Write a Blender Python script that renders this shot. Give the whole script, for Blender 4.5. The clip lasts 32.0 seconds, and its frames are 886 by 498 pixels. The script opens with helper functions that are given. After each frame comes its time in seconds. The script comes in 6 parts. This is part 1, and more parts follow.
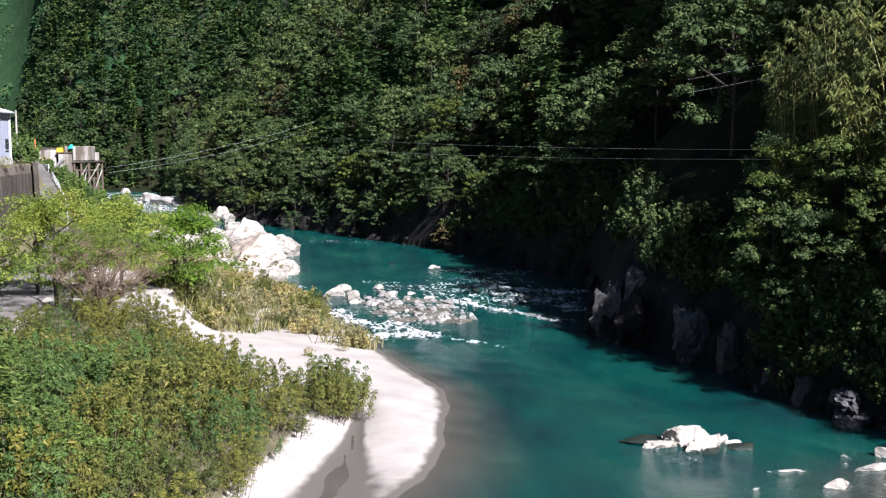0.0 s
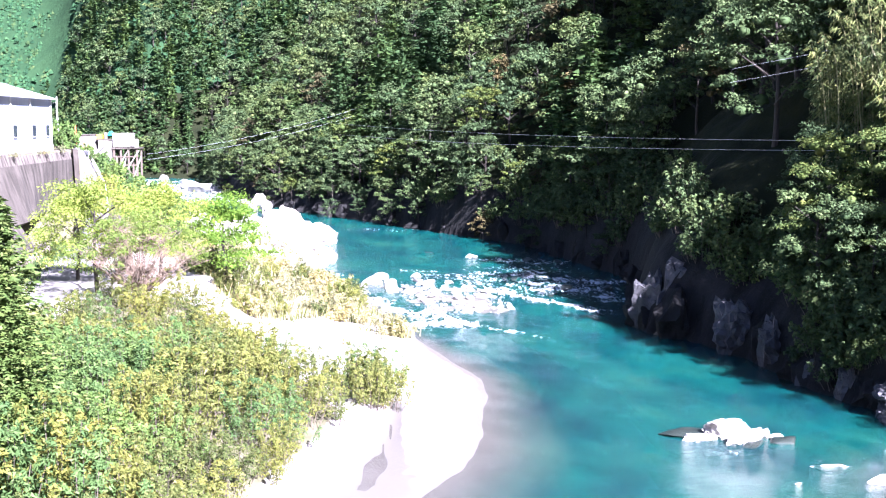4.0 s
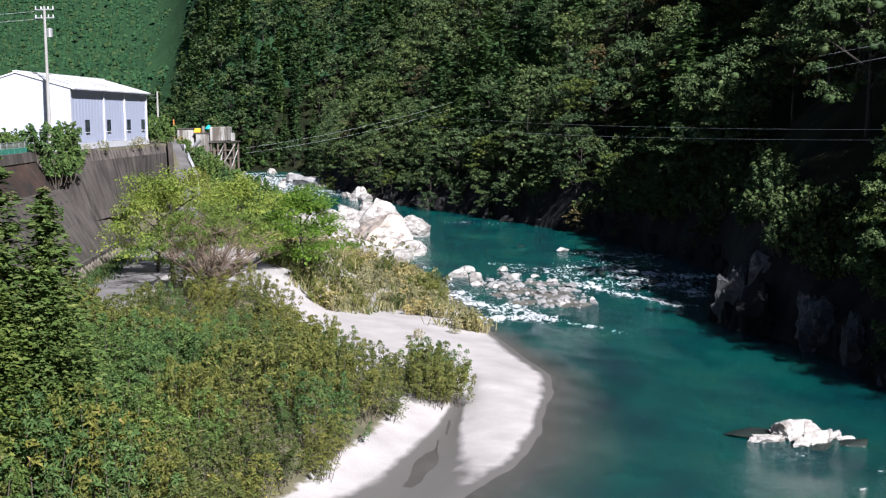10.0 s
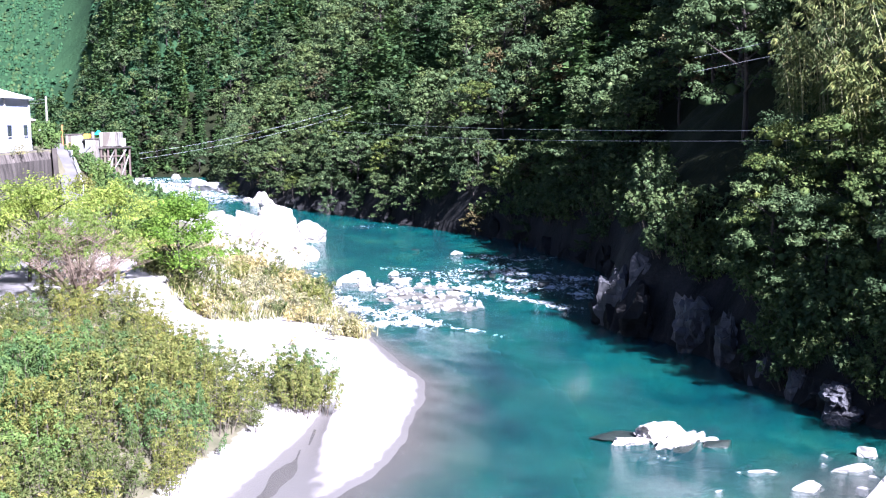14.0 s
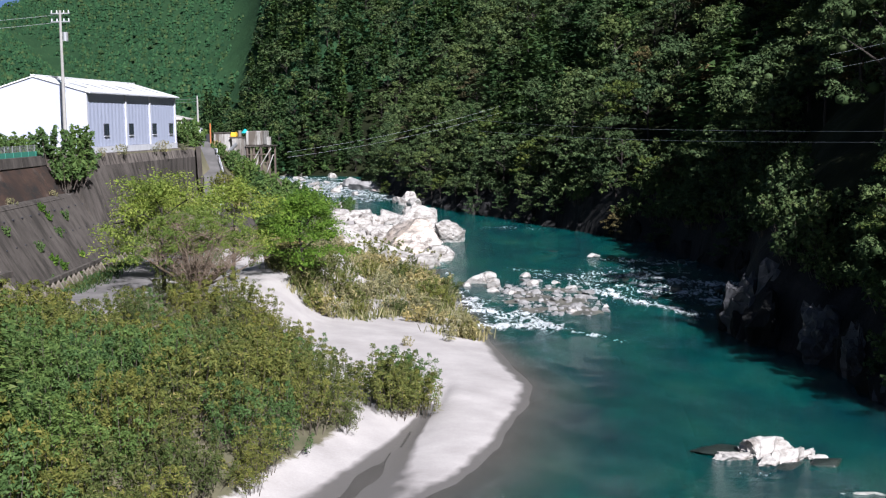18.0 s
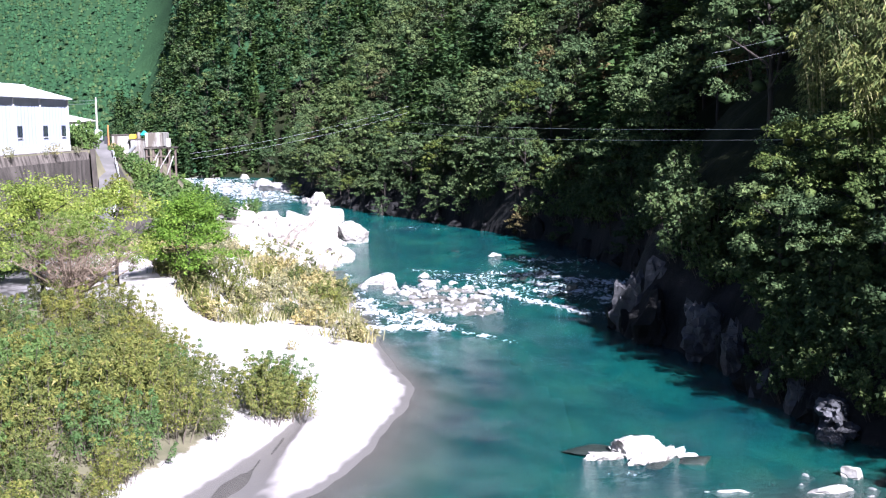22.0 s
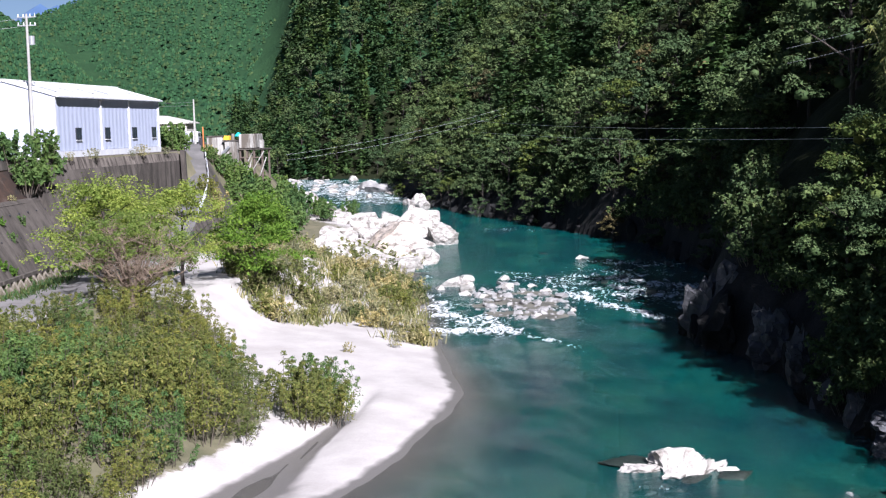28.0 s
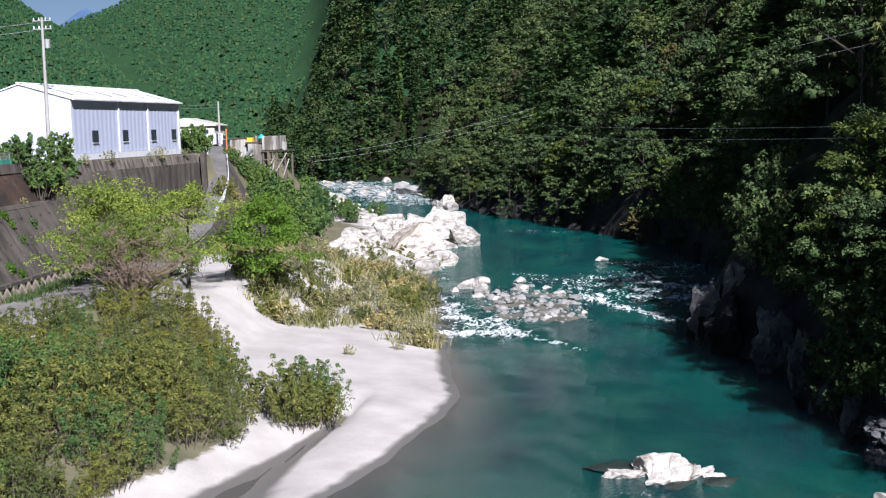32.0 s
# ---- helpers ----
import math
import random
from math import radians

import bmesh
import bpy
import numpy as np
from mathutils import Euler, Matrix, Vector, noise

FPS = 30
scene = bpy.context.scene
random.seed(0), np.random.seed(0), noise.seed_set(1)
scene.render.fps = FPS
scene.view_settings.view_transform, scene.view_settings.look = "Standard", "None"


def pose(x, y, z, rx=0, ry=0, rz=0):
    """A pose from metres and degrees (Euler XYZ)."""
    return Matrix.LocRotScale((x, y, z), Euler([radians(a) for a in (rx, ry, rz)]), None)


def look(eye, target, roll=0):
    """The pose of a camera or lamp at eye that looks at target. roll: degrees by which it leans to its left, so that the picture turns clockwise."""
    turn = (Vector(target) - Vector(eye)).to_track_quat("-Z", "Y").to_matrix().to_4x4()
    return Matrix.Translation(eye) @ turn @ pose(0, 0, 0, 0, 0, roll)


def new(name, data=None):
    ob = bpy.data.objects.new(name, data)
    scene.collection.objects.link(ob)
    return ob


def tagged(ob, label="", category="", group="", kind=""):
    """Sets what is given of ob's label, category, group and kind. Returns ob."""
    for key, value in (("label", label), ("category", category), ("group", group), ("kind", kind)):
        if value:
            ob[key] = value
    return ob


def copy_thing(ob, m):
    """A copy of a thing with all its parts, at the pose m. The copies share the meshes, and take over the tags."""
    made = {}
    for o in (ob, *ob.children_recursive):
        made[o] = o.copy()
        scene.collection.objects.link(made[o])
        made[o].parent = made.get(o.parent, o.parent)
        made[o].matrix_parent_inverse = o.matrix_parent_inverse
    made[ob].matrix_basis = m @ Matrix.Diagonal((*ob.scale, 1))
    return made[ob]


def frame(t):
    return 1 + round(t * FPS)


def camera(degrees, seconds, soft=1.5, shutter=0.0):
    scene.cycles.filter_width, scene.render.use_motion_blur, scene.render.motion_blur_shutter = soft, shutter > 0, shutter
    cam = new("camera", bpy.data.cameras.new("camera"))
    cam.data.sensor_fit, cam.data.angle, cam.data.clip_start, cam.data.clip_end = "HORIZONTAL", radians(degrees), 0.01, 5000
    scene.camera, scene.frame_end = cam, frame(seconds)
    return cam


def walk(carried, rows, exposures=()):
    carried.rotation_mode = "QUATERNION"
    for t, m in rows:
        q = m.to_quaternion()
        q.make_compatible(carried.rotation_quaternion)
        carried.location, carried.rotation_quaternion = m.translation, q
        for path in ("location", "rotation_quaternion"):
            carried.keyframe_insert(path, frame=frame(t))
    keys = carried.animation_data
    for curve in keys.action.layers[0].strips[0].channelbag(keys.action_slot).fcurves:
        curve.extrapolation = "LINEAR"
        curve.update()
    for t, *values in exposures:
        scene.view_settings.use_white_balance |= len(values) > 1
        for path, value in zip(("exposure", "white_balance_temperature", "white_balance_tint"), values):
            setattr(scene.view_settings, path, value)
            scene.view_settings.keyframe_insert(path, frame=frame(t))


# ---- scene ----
cam = camera(38.3, 32.0, soft=1.2)
PATH = [
    (0, look((-3.28, -3.52, 16.16), (-2.402, 6.401, 15.259), -0.76)),
    (0.5, look((-3.43, -3.45, 16.13), (-2.108, 6.419, 15.216), -0.90)),
    (1, look((-3.45, -3.34, 16.12), (-2.037, 6.521, 15.194), -0.96)),
    (1.5, look((-3.39, -3.34, 16.11), (-1.863, 6.499, 15.179), -1.00)),
    (2, look((-3.42, -3.32, 16.12), (-1.817, 6.504, 15.169), -0.98)),
    (2.5, look((-3.38, -3.28, 16.11), (-1.779, 6.544, 15.139), -0.98)),
    (3, look((-3.49, -3.26, 16.10), (-2.106, 6.596, 15.120), -0.75)),
    (3.5, look((-3.50, -3.20, 16.17), (-2.604, 6.709, 15.191), -0.56)),
    (5.5, look((-3.49, -3.20, 16.16), (-3.105, 6.741, 15.164), -0.34)),
    (6, look((-3.41, -3.26, 16.23), (-3.108, 6.680, 15.217), -0.34)),
    (6.5, look((-3.28, -3.14, 16.15), (-3.390, 6.808, 15.129), -0.37)),
    (7, look((-2.88, -2.99, 16.12), (-3.227, 6.952, 15.091), -0.41)),
    (7.5, look((-2.48, -2.86, 16.13), (-2.879, 7.078, 15.104), -0.53)),
    (8, look((-2.07, -2.74, 16.10), (-2.487, 7.201, 15.067), -0.64)),
    (8.5, look((-1.69, -2.60, 16.11), (-2.084, 7.337, 15.071), -0.68)),
    (9, look((-1.28, -2.39, 16.04), (-1.666, 7.545, 15.014), -0.74)),
    (9.5, look((-0.86, -2.20, 16.01), (-1.197, 7.737, 14.985), -0.78)),
    (10, look((-0.47, -2.07, 16.01), (-0.778, 7.873, 14.980), -0.81)),
    (10.5, look((-0.09, -1.89, 15.98), (-0.231, 8.059, 14.946), -0.86)),
    (11, look((0.25, -1.70, 15.95), (0.180, 8.251, 14.923), -0.82)),
    (11.5, look((0.67, -1.53, 15.94), (0.659, 8.421, 14.906), -0.92)),
    (12, look((1.05, -1.32, 15.92), (1.184, 8.620, 14.883), -0.96)),
    (12.5, look((1.43, -1.27, 15.92), (1.661, 8.670, 14.887), -1.06)),
    (13, look((1.81, -1.20, 15.91), (2.212, 8.733, 14.863), -1.07)),
    (13.5, look((2.06, -1.18, 15.94), (2.433, 8.762, 14.911), -1.10)),
    (15.5, look((3.68, 0.16, 15.76), (3.425, 10.112, 14.766), -1.11)),
    (16, look((4.07, 0.32, 15.70), (3.343, 10.245, 14.710), -0.95)),
    (16.5, look((4.49, 0.46, 15.70), (3.367, 10.348, 14.727), -0.86)),
    (17, look((4.84, 0.56, 15.72), (3.590, 10.435, 14.741), -0.86)),
    (17.5, look((5.26, 0.62, 15.73), (3.965, 10.483, 14.748), -0.89)),
    (18, look((5.70, 0.59, 15.72), (4.741, 10.495, 14.739), -0.94)),
    (18.5, look((5.88, 0.68, 15.77), (5.346, 10.613, 14.777), -1.12)),
    (19, look((6.18, 0.84, 15.77), (5.634, 10.776, 14.786), -1.17)),
    (19.5, look((6.61, 0.98, 15.73), (6.033, 10.911, 14.743), -1.18)),
    (20, look((6.89, 0.99, 15.81), (6.242, 10.921, 14.819), -1.20)),
    (20.5, look((7.29, 1.13, 15.79), (6.667, 11.057, 14.805), -1.20)),
    (21, look((7.58, 1.24, 15.80), (7.010, 11.176, 14.809), -1.25)),
    (21.5, look((7.93, 1.45, 15.72), (7.426, 11.386, 14.725), -1.24)),
    (22, look((8.27, 1.56, 15.71), (7.903, 11.503, 14.715), -1.31)),
    (22.5, look((8.61, 1.62, 15.70), (8.335, 11.570, 14.707), -1.36)),
    (23, look((8.90, 1.80, 15.69), (8.750, 11.750, 14.688), -1.39)),
    (23.5, look((9.24, 1.94, 15.65), (9.099, 11.892, 14.652), -1.42)),
    (24, look((9.58, 2.11, 15.64), (9.465, 12.063, 14.644), -1.47)),
    (24.5, look((9.85, 2.21, 15.65), (9.609, 12.155, 14.650), -1.47)),
    (25, look((10.18, 2.38, 15.62), (9.647, 12.318, 14.637), -1.45)),
    (25.5, look((10.56, 2.50, 15.66), (9.811, 12.420, 14.678), -1.42)),
    (26, look((10.89, 2.54, 15.57), (9.872, 12.444, 14.605), -1.38)),
    (26.5, look((11.26, 2.73, 15.57), (10.055, 12.608, 14.610), -1.39)),
    (28.5, look((12.71, 3.87, 15.39), (11.276, 13.718, 14.440), -1.60)),
    (29, look((13.00, 4.02, 15.41), (11.347, 13.840, 14.467), -1.62)),
    (29.5, look((13.33, 4.19, 15.35), (11.439, 13.970, 14.422), -1.67)),
    (30, look((13.63, 4.37, 15.36), (11.335, 14.057, 14.441), -1.62)),
    (30.5, look((13.97, 4.30, 15.41), (11.565, 13.965, 14.495), -1.57)),
    (31, look((14.38, 4.25, 15.42), (12.111, 13.951, 14.509), -1.58)),
    (31.5, look((14.76, 4.41, 15.43), (12.966, 14.202, 14.494), -1.71)),
    (32, look((15.01, 4.65, 15.33), (13.345, 14.466, 14.393), -1.76)),
]
walk(cam, PATH, exposures=[
    (0, 1.46, 6163, 17),
    (0.5, 1.90, 6074, 20),
    (1, 2.30, 5906, 24),
    (1.5, 2.65, 5758, 28),
    (2, 2.95, 5632, 31),
    (2.5, 3.30, 5552, 34),
    (3, 3.65, 5472, 35),
    (3.5, 3.55, 5494, 34),
    (5.5, 2.15, 5838, 23),
    (6, 1.90, 5944, 20),
    (6.5, 1.46, 6033, 17),
    (7, 1.31, 6062, 16),
    (11, 1.21, 5881, 15),
    (12, 1.60, 5824, 18),
    (12.5, 1.85, 5764, 20),
    (13, 2.15, 5638, 23),
    (13.5, 2.70, 5408, 29),
    (15.5, 2.05, 5680, 22),
    (16, 1.80, 5786, 19),
    (16.5, 1.36, 5852, 17),
    (17, 0.99, 5900, 15),
    (18, 1.06, 5900, 15),
    (19, 1.47, 5831, 17),
    (20, 1.66, 5812, 18),
    (21, 1.90, 5744, 20),
    (22, 2.15, 5638, 23),
    (23, 2.60, 5450, 28),
    (24, 3.00, 5291, 31),
    (25, 2.80, 5366, 29),
    (26, 2.15, 5638, 23),
    (26.5, 1.85, 5764, 20),
    (28.5, 1.29, 5843, 17),
    (29, 1.11, 5877, 15),
    (29.5, 0.89, 5900, 15),
    (30, 0.66, 5900, 15),
    (31, 0.79, 5900, 15),
    (32, 1.16, 5890, 15),
])

# ---- daylight ----
SUN_TO = Vector((0.46, -0.885, 0.72)).normalized()
world = bpy.data.worlds.new("daylight")
scene.world = world
world.use_nodes = True
wn = world.node_tree.nodes
sky = wn.new("ShaderNodeTexSky")
sky.sky_type, sky.sun_disc = "NISHITA", False
sky.sun_elevation = math.asin(SUN_TO.z)
sky.sun_rotation = math.atan2(SUN_TO.x, SUN_TO.y)
sky.air_density, sky.dust_density, sky.ozone_density = 0.65, 0.2, 1.0
wn["Background"].inputs["Strength"].default_value = 0.025
world.node_tree.links.new(sky.outputs["Color"], wn["Background"].inputs["Color"])
sun_data = bpy.data.lights.new("sun", "SUN")
sun_data.energy, sun_data.angle, sun_data.color = 5.0, radians(0.5), (1.0, 0.965, 0.92)
sun = new("sun", sun_data)
sun.matrix_world = look((60, -60, 120), Vector((60, -60, 120)) - SUN_TO)
rng = np.random.default_rng(7)


# ---- materials ----
def mat(name, rough=0.8, metal=0.0):
    m = bpy.data.materials.new(name)
    m.use_nodes = True
    b = m.node_tree.nodes["Principled BSDF"]
    b.inputs["Roughness"].default_value = rough
    b.inputs["Metallic"].default_value = metal
    return m, m.node_tree.nodes, m.node_tree.links, b


def tex_noise(n, l, scale, detail=4.0, rough=0.6, coord="Object", stretch=None, distort=0.0):
    tc = n.new("ShaderNodeTexCoord")
    t = n.new("ShaderNodeTexNoise")
    t.inputs["Scale"].default_value, t.inputs["Detail"].default_value = scale, detail
    t.inputs["Roughness"].default_value, t.inputs["Distortion"].default_value = rough, distort
    if stretch:
        mp = n.new("ShaderNodeMapping")
        mp.inputs["Scale"].default_value = stretch
        l.new(tc.outputs[coord], mp.inputs["Vector"])
        l.new(mp.outputs["Vector"], t.inputs["Vector"])
    else:
        l.new(tc.outputs[coord], t.inputs["Vector"])
    return t.outputs["Fac"]


def ramp(n, l, fac, stops):
    r = n.new("ShaderNodeValToRGB")
    e = r.color_ramp.elements
    e[0].position, e[0].color = stops[0][0], (*stops[0][1], 1)
    e[1].position, e[1].color = stops[-1][0], (*stops[-1][1], 1)
    for p, c in stops[1:-1]:
        k = e.new(p)
        k.color = (*c, 1)
    l.new(fac, r.inputs["Fac"])
    return r.outputs["Color"]


def mix(n, l, fac, a, b, mode="MIX"):
    x = n.new("ShaderNodeMix")
    x.data_type, x.blend_type = "RGBA", mode
    for k, v in ((0, fac), (6, a), (7, b)):
        if isinstance(v, (int, float)):
            x.inputs[k].default_value = v
        elif isinstance(v, tuple):
            x.inputs[k].default_value = (*v, 1)
        else:
            l.new(v, x.inputs[k])
    return x.outputs[2]


def math_node(n, l, op, a, b=0.0, clamp=False):
    x = n.new("ShaderNodeMath")
    x.operation, x.use_clamp = op, clamp
    for k, v in ((0, a), (1, b)):
        if isinstance(v, (int, float)):
            x.inputs[k].default_value = v
        else:
            l.new(v, x.inputs[k])
    return x.outputs[0]


def bump(n, l, b, height, strength, dist=0.05):
    k = n.new("ShaderNodeBump")
    k.inputs["Strength"].default_value, k.inputs["Distance"].default_value = strength, dist
    l.new(height, k.inputs["Height"])
    l.new(k.outputs["Normal"], b.inputs["Normal"])


def surface(name, scale, stops, rough=0.85, fine=12.0, relief=0.5, dist=0.05, coord="Object", stain=None, metal=0.0, stretch=None, cracks=0.0):
    """A two-scale noisy surface: broad colour by stops, fine grain, optional dark stain colour, relief."""
    m, n, l, b = mat(name, rough, metal)
    c = ramp(n, l, tex_noise(n, l, scale, 5, 0.6, coord, stretch), stops)
    f = tex_noise(n, l, scale * fine, 4, 0.7, coord)
    c = mix(n, l, 0.35, c, ramp(n, l, f, [(0.3, (0.35, 0.35, 0.35)), (0.7, (1, 1, 1))]), "MULTIPLY")
    if stain:
        col, sc, st = stain
        s = ramp(n, l, tex_noise(n, l, sc, 6, 0.65, coord, st), [(0.45, (0, 0, 0)), (0.62, (1, 1, 1))])
        c = mix(n, l, s, c, col)
    if cracks:
        tc, vo, mp = n.new("ShaderNodeTexCoord"), n.new("ShaderNodeTexVoronoi"), n.new("ShaderNodeMapping")
        vo.feature, vo.inputs["Scale"].default_value = "DISTANCE_TO_EDGE", cracks
        mp.inputs["Scale"].default_value, mp.inputs["Rotation"].default_value = (1, 1, 1.8), (0.4, 0.5, 0.2)
        wob = n.new("ShaderNodeVectorMath")
        wob.operation = "ADD"
        nz = n.new("ShaderNodeTexNoise")
        nz.inputs["Scale"].default_value, nz.inputs["Detail"].default_value = cracks * 1.6, 5
        l.new(tc.outputs[coord], mp.inputs["Vector"])
        l.new(tc.outputs[coord], nz.inputs["Vector"])
        l.new(mp.outputs["Vector"], wob.inputs[0])
        l.new(nz.outputs["Color"], wob.inputs[1])
        l.new(wob.outputs[0], vo.inputs["Vector"])
        k = ramp(n, l, vo.outputs["Distance"], [(0.0, (0.2, 0.18, 0.16)), (0.035, (1, 1, 1))])
        c = mix(n, l, ramp(n, l, tex_noise(n, l, cracks * 0.9, 4, 0.6, coord), [(0.42, (0, 0, 0)), (0.6, (0.8, 0.8, 0.8))]), c, mix(n, l, 1.0, c, k, "MULTIPLY"))
        f = mix(n, l, 0.6, f, k)
    l.new(c, b.inputs["Base Color"])
    bump(n, l, b, f, relief, dist)
    return m


def leaf_mat(name, stops, translucent=0.3, rough=0.55, vary=0.35):
    """Leaves: colour differs from leaf to leaf and from plant to plant; light shines through a little."""
    m, n, l, b = mat(name, max(rough, 0.7))
    b.inputs["Specular IOR Level"].default_value = 0.12
    g = n.new("ShaderNodeNewGeometry")
    oi = n.new("ShaderNodeObjectInfo")
    c = ramp(n, l, g.outputs["Random Per Island"], stops)
    tint = ramp(n, l, oi.outputs["Random"], [(0.0, (1 - vary, 1 - vary * 0.8, 1 - vary * 0.6)), (0.5, (1, 1, 1)), (1.0, (1.14, 1.04, 0.84))])
    c = mix(n, l, 1.0, c, tint, "MULTIPLY")
    patch = ramp(n, l, tex_noise(n, l, 0.35, 3), [(0.35, (0.72, 0.78, 0.75)), (0.65, (1.15, 1.1, 0.95))])
    c = mix(n, l, 1.0, c, patch, "MULTIPLY")
    l.new(c, b.inputs["Base Color"])
    tr = n.new("ShaderNodeBsdfTranslucent")
    l.new(c, tr.inputs["Color"])
    ms = n.new("ShaderNodeMixShader")
    ms.inputs[0].default_value = translucent
    l.new(b.outputs[0], ms.inputs[1])
    l.new(tr.outputs[0], ms.inputs[2])
    l.new(ms.outputs[0], n["Material Output"].inputs["Surface"])
    return m


def bank_mat():
    """Pale sand, darker where it is wet near the water table, giving way to soil where plants grow."""
    m, n, l, b = mat("bank_sand_and_soil", 0.9)
    fine = tex_noise(n, l, 9.0, 5, 0.7)
    sand = ramp(n, l, tex_noise(n, l, 0.35, 5), [(0.3, (0.33, 0.305, 0.29)), (0.7, (0.45, 0.42, 0.40))])
    sand = mix(n, l, 0.3, sand, ramp(n, l, fine, [(0.3, (0.55, 0.54, 0.53)), (0.7, (1, 1, 1))]), "MULTIPLY")
    g = n.new("ShaderNodeNewGeometry")
    sp = n.new("ShaderNodeSeparateXYZ")
    l.new(g.outputs["Position"], sp.inputs[0])
    hz = math_node(n, l, "ADD", sp.outputs[2], math_node(n, l, "MULTIPLY", math_node(n, l, "SUBTRACT", tex_noise(n, l, 0.6, 4), 0.5), 0.16))
    wet = ramp(n, l, hz, [(0.08, (1, 1, 1)), (0.16, (0, 0, 0))])
    sand = mix(n, l, wet, sand, (0.13, 0.12, 0.112))
    soil = ramp(n, l, tex_noise(n, l, 0.5, 5), [(0.3, (0.07, 0.07, 0.035)), (0.7, (0.15, 0.13, 0.08))])
    at = n.new("ShaderNodeAttribute")
    at.attribute_name = "sandy"
    k = math_node(n, l, "ADD", at.outputs["Fac"], math_node(n, l, "MULTIPLY", math_node(n, l, "SUBTRACT", tex_noise(n, l, 1.2, 5), 0.5), 0.7))
    c = mix(n, l, ramp(n, l, k, [(0.42, (0, 0, 0)), (0.55, (1, 1, 1))]), soil, sand)
    l.new(c, b.inputs["Base Color"])
    rr = n.new("ShaderNodeMapRange")
    rr.inputs[3].default_value, rr.inputs[4].default_value = 0.92, 0.35
    l.new(wet, rr.inputs[0])
    l.new(rr.outputs[0], b.inputs["Roughness"])
    bump(n, l, b, mix(n, l, 0.5, fine, tex_noise(n, l, 1.1, 4)), 0.45, 0.06)
    return m


M_BANK = bank_mat()
# shade under the trees is painted into the floor's near-black colour
M_FLOOR = surface("shade_dark_forest_floor", 0.2, [(0.3, (0.008, 0.011, 0.005)), (0.7, (0.02, 0.024, 0.010))], 0.95, 10, 0.8, 0.2)
M_FARWOOD = surface("wooded_slope", 0.05, [(0.3, (0.018, 0.046, 0.020)), (0.7, (0.028, 0.066, 0.027))], 0.95, 10, 0.8, 0.5)
# bank shade is put into this rock's near-black colour
M_CLIFF = surface("shade_dark_cliff_rock", 0.5, [(0.3, (0.008, 0.008, 0.008)), (0.7, (0.03, 0.03, 0.03))], 0.8, 6, 0.9, 0.15, stretch=(1, 1, 0.35))
for _m in (M_FLOOR, M_CLIFF, M_FARWOOD):
    _m.node_tree.nodes["Principled BSDF"].inputs["Specular IOR Level"].default_value = 0.08
M_WHITE_ROCK = surface("pale_boulder_rock", 0.35, [(0.3, (0.34, 0.32, 0.29)), (0.7, (0.52, 0.49, 0.46))], 0.8, 9, 0.8, 0.1, stain=((0.17, 0.15, 0.13), 0.9, (1, 1, 2.2)), cracks=0.55)
M_PINK_ROCK = surface("ochre_streaked_rock", 0.3, [(0.3, (0.42, 0.33, 0.25)), (0.7, (0.55, 0.50, 0.46))], 0.8, 9, 0.8, 0.1, stain=((0.16, 0.14, 0.12), 0.7, (1, 1, 2.2)), cracks=0.55)
# outcrop grey lowered and tinged blue to stand in for shade
M_OUTCROP = surface("fractured_shade_grey_outcrop", 0.6, [(0.3, (0.035, 0.035, 0.038)), (0.7, (0.095, 0.095, 0.105))], 0.7, 6, 0.9, 0.15, stretch=(1, 1, 0.35), cracks=1.2)
M_GRAVEL = surface("grey_river_stone", 0.6, [(0.3, (0.14, 0.135, 0.13)), (0.7, (0.34, 0.33, 0.32))], 0.8, 7, 0.6, 0.05)
M_BED = surface("river_bed_stone", 0.6, [(0.3, (0.06, 0.06, 0.05)), (0.7, (0.16, 0.15, 0.12))], 0.9, 8, 0.8, 0.1)
M_CONC = surface("weathered_concrete", 0.3, [(0.3, (0.05, 0.041, 0.034)), (0.7, (0.115, 0.098, 0.084))], 0.9, 14, 0.6, 0.05, stain=((0.028, 0.023, 0.018), 0.55, (1, 2.0, 0.35)))
M_CONC_LT = surface("pale_concrete", 0.4, [(0.3, (0.30, 0.29, 0.27)), (0.7, (0.44, 0.42, 0.39))], 0.9, 14, 0.4, 0.03, stain=((0.09, 0.075, 0.06), 0.5, (2, 2, 0.3)))
M_CONC_TAN = surface("brown_mossy_concrete", 0.8, [(0.3, (0.15, 0.125, 0.10)), (0.7, (0.30, 0.265, 0.22))], 0.9, 14, 0.4, 0.03, stain=((0.06, 0.05, 0.03), 0.9, (2, 2, 0.5)))
M_TWIG = surface("brown_twig", 1.5, [(0.3, (0.12, 0.085, 0.06)), (0.7, (0.24, 0.18, 0.13))], 0.9, 6, 0.5, 0.02)
M_TRACK = surface("worn_pale_track", 0.5, [(0.3, (0.13, 0.12, 0.115)), (0.7, (0.23, 0.215, 0.21))], 0.9, 14, 0.4, 0.03)
M_CONC_STREAK = surface("streaked_brown_concrete", 0.6, [(0.3, (0.09, 0.075, 0.065)), (0.7, (0.21, 0.18, 0.155))], 0.9, 12, 0.4, 0.03, stain=((0.035, 0.028, 0.022), 0.9, (1, 2.5, 0.25)))
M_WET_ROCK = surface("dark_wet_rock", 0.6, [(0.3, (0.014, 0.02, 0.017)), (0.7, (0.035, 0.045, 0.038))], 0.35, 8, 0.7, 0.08)
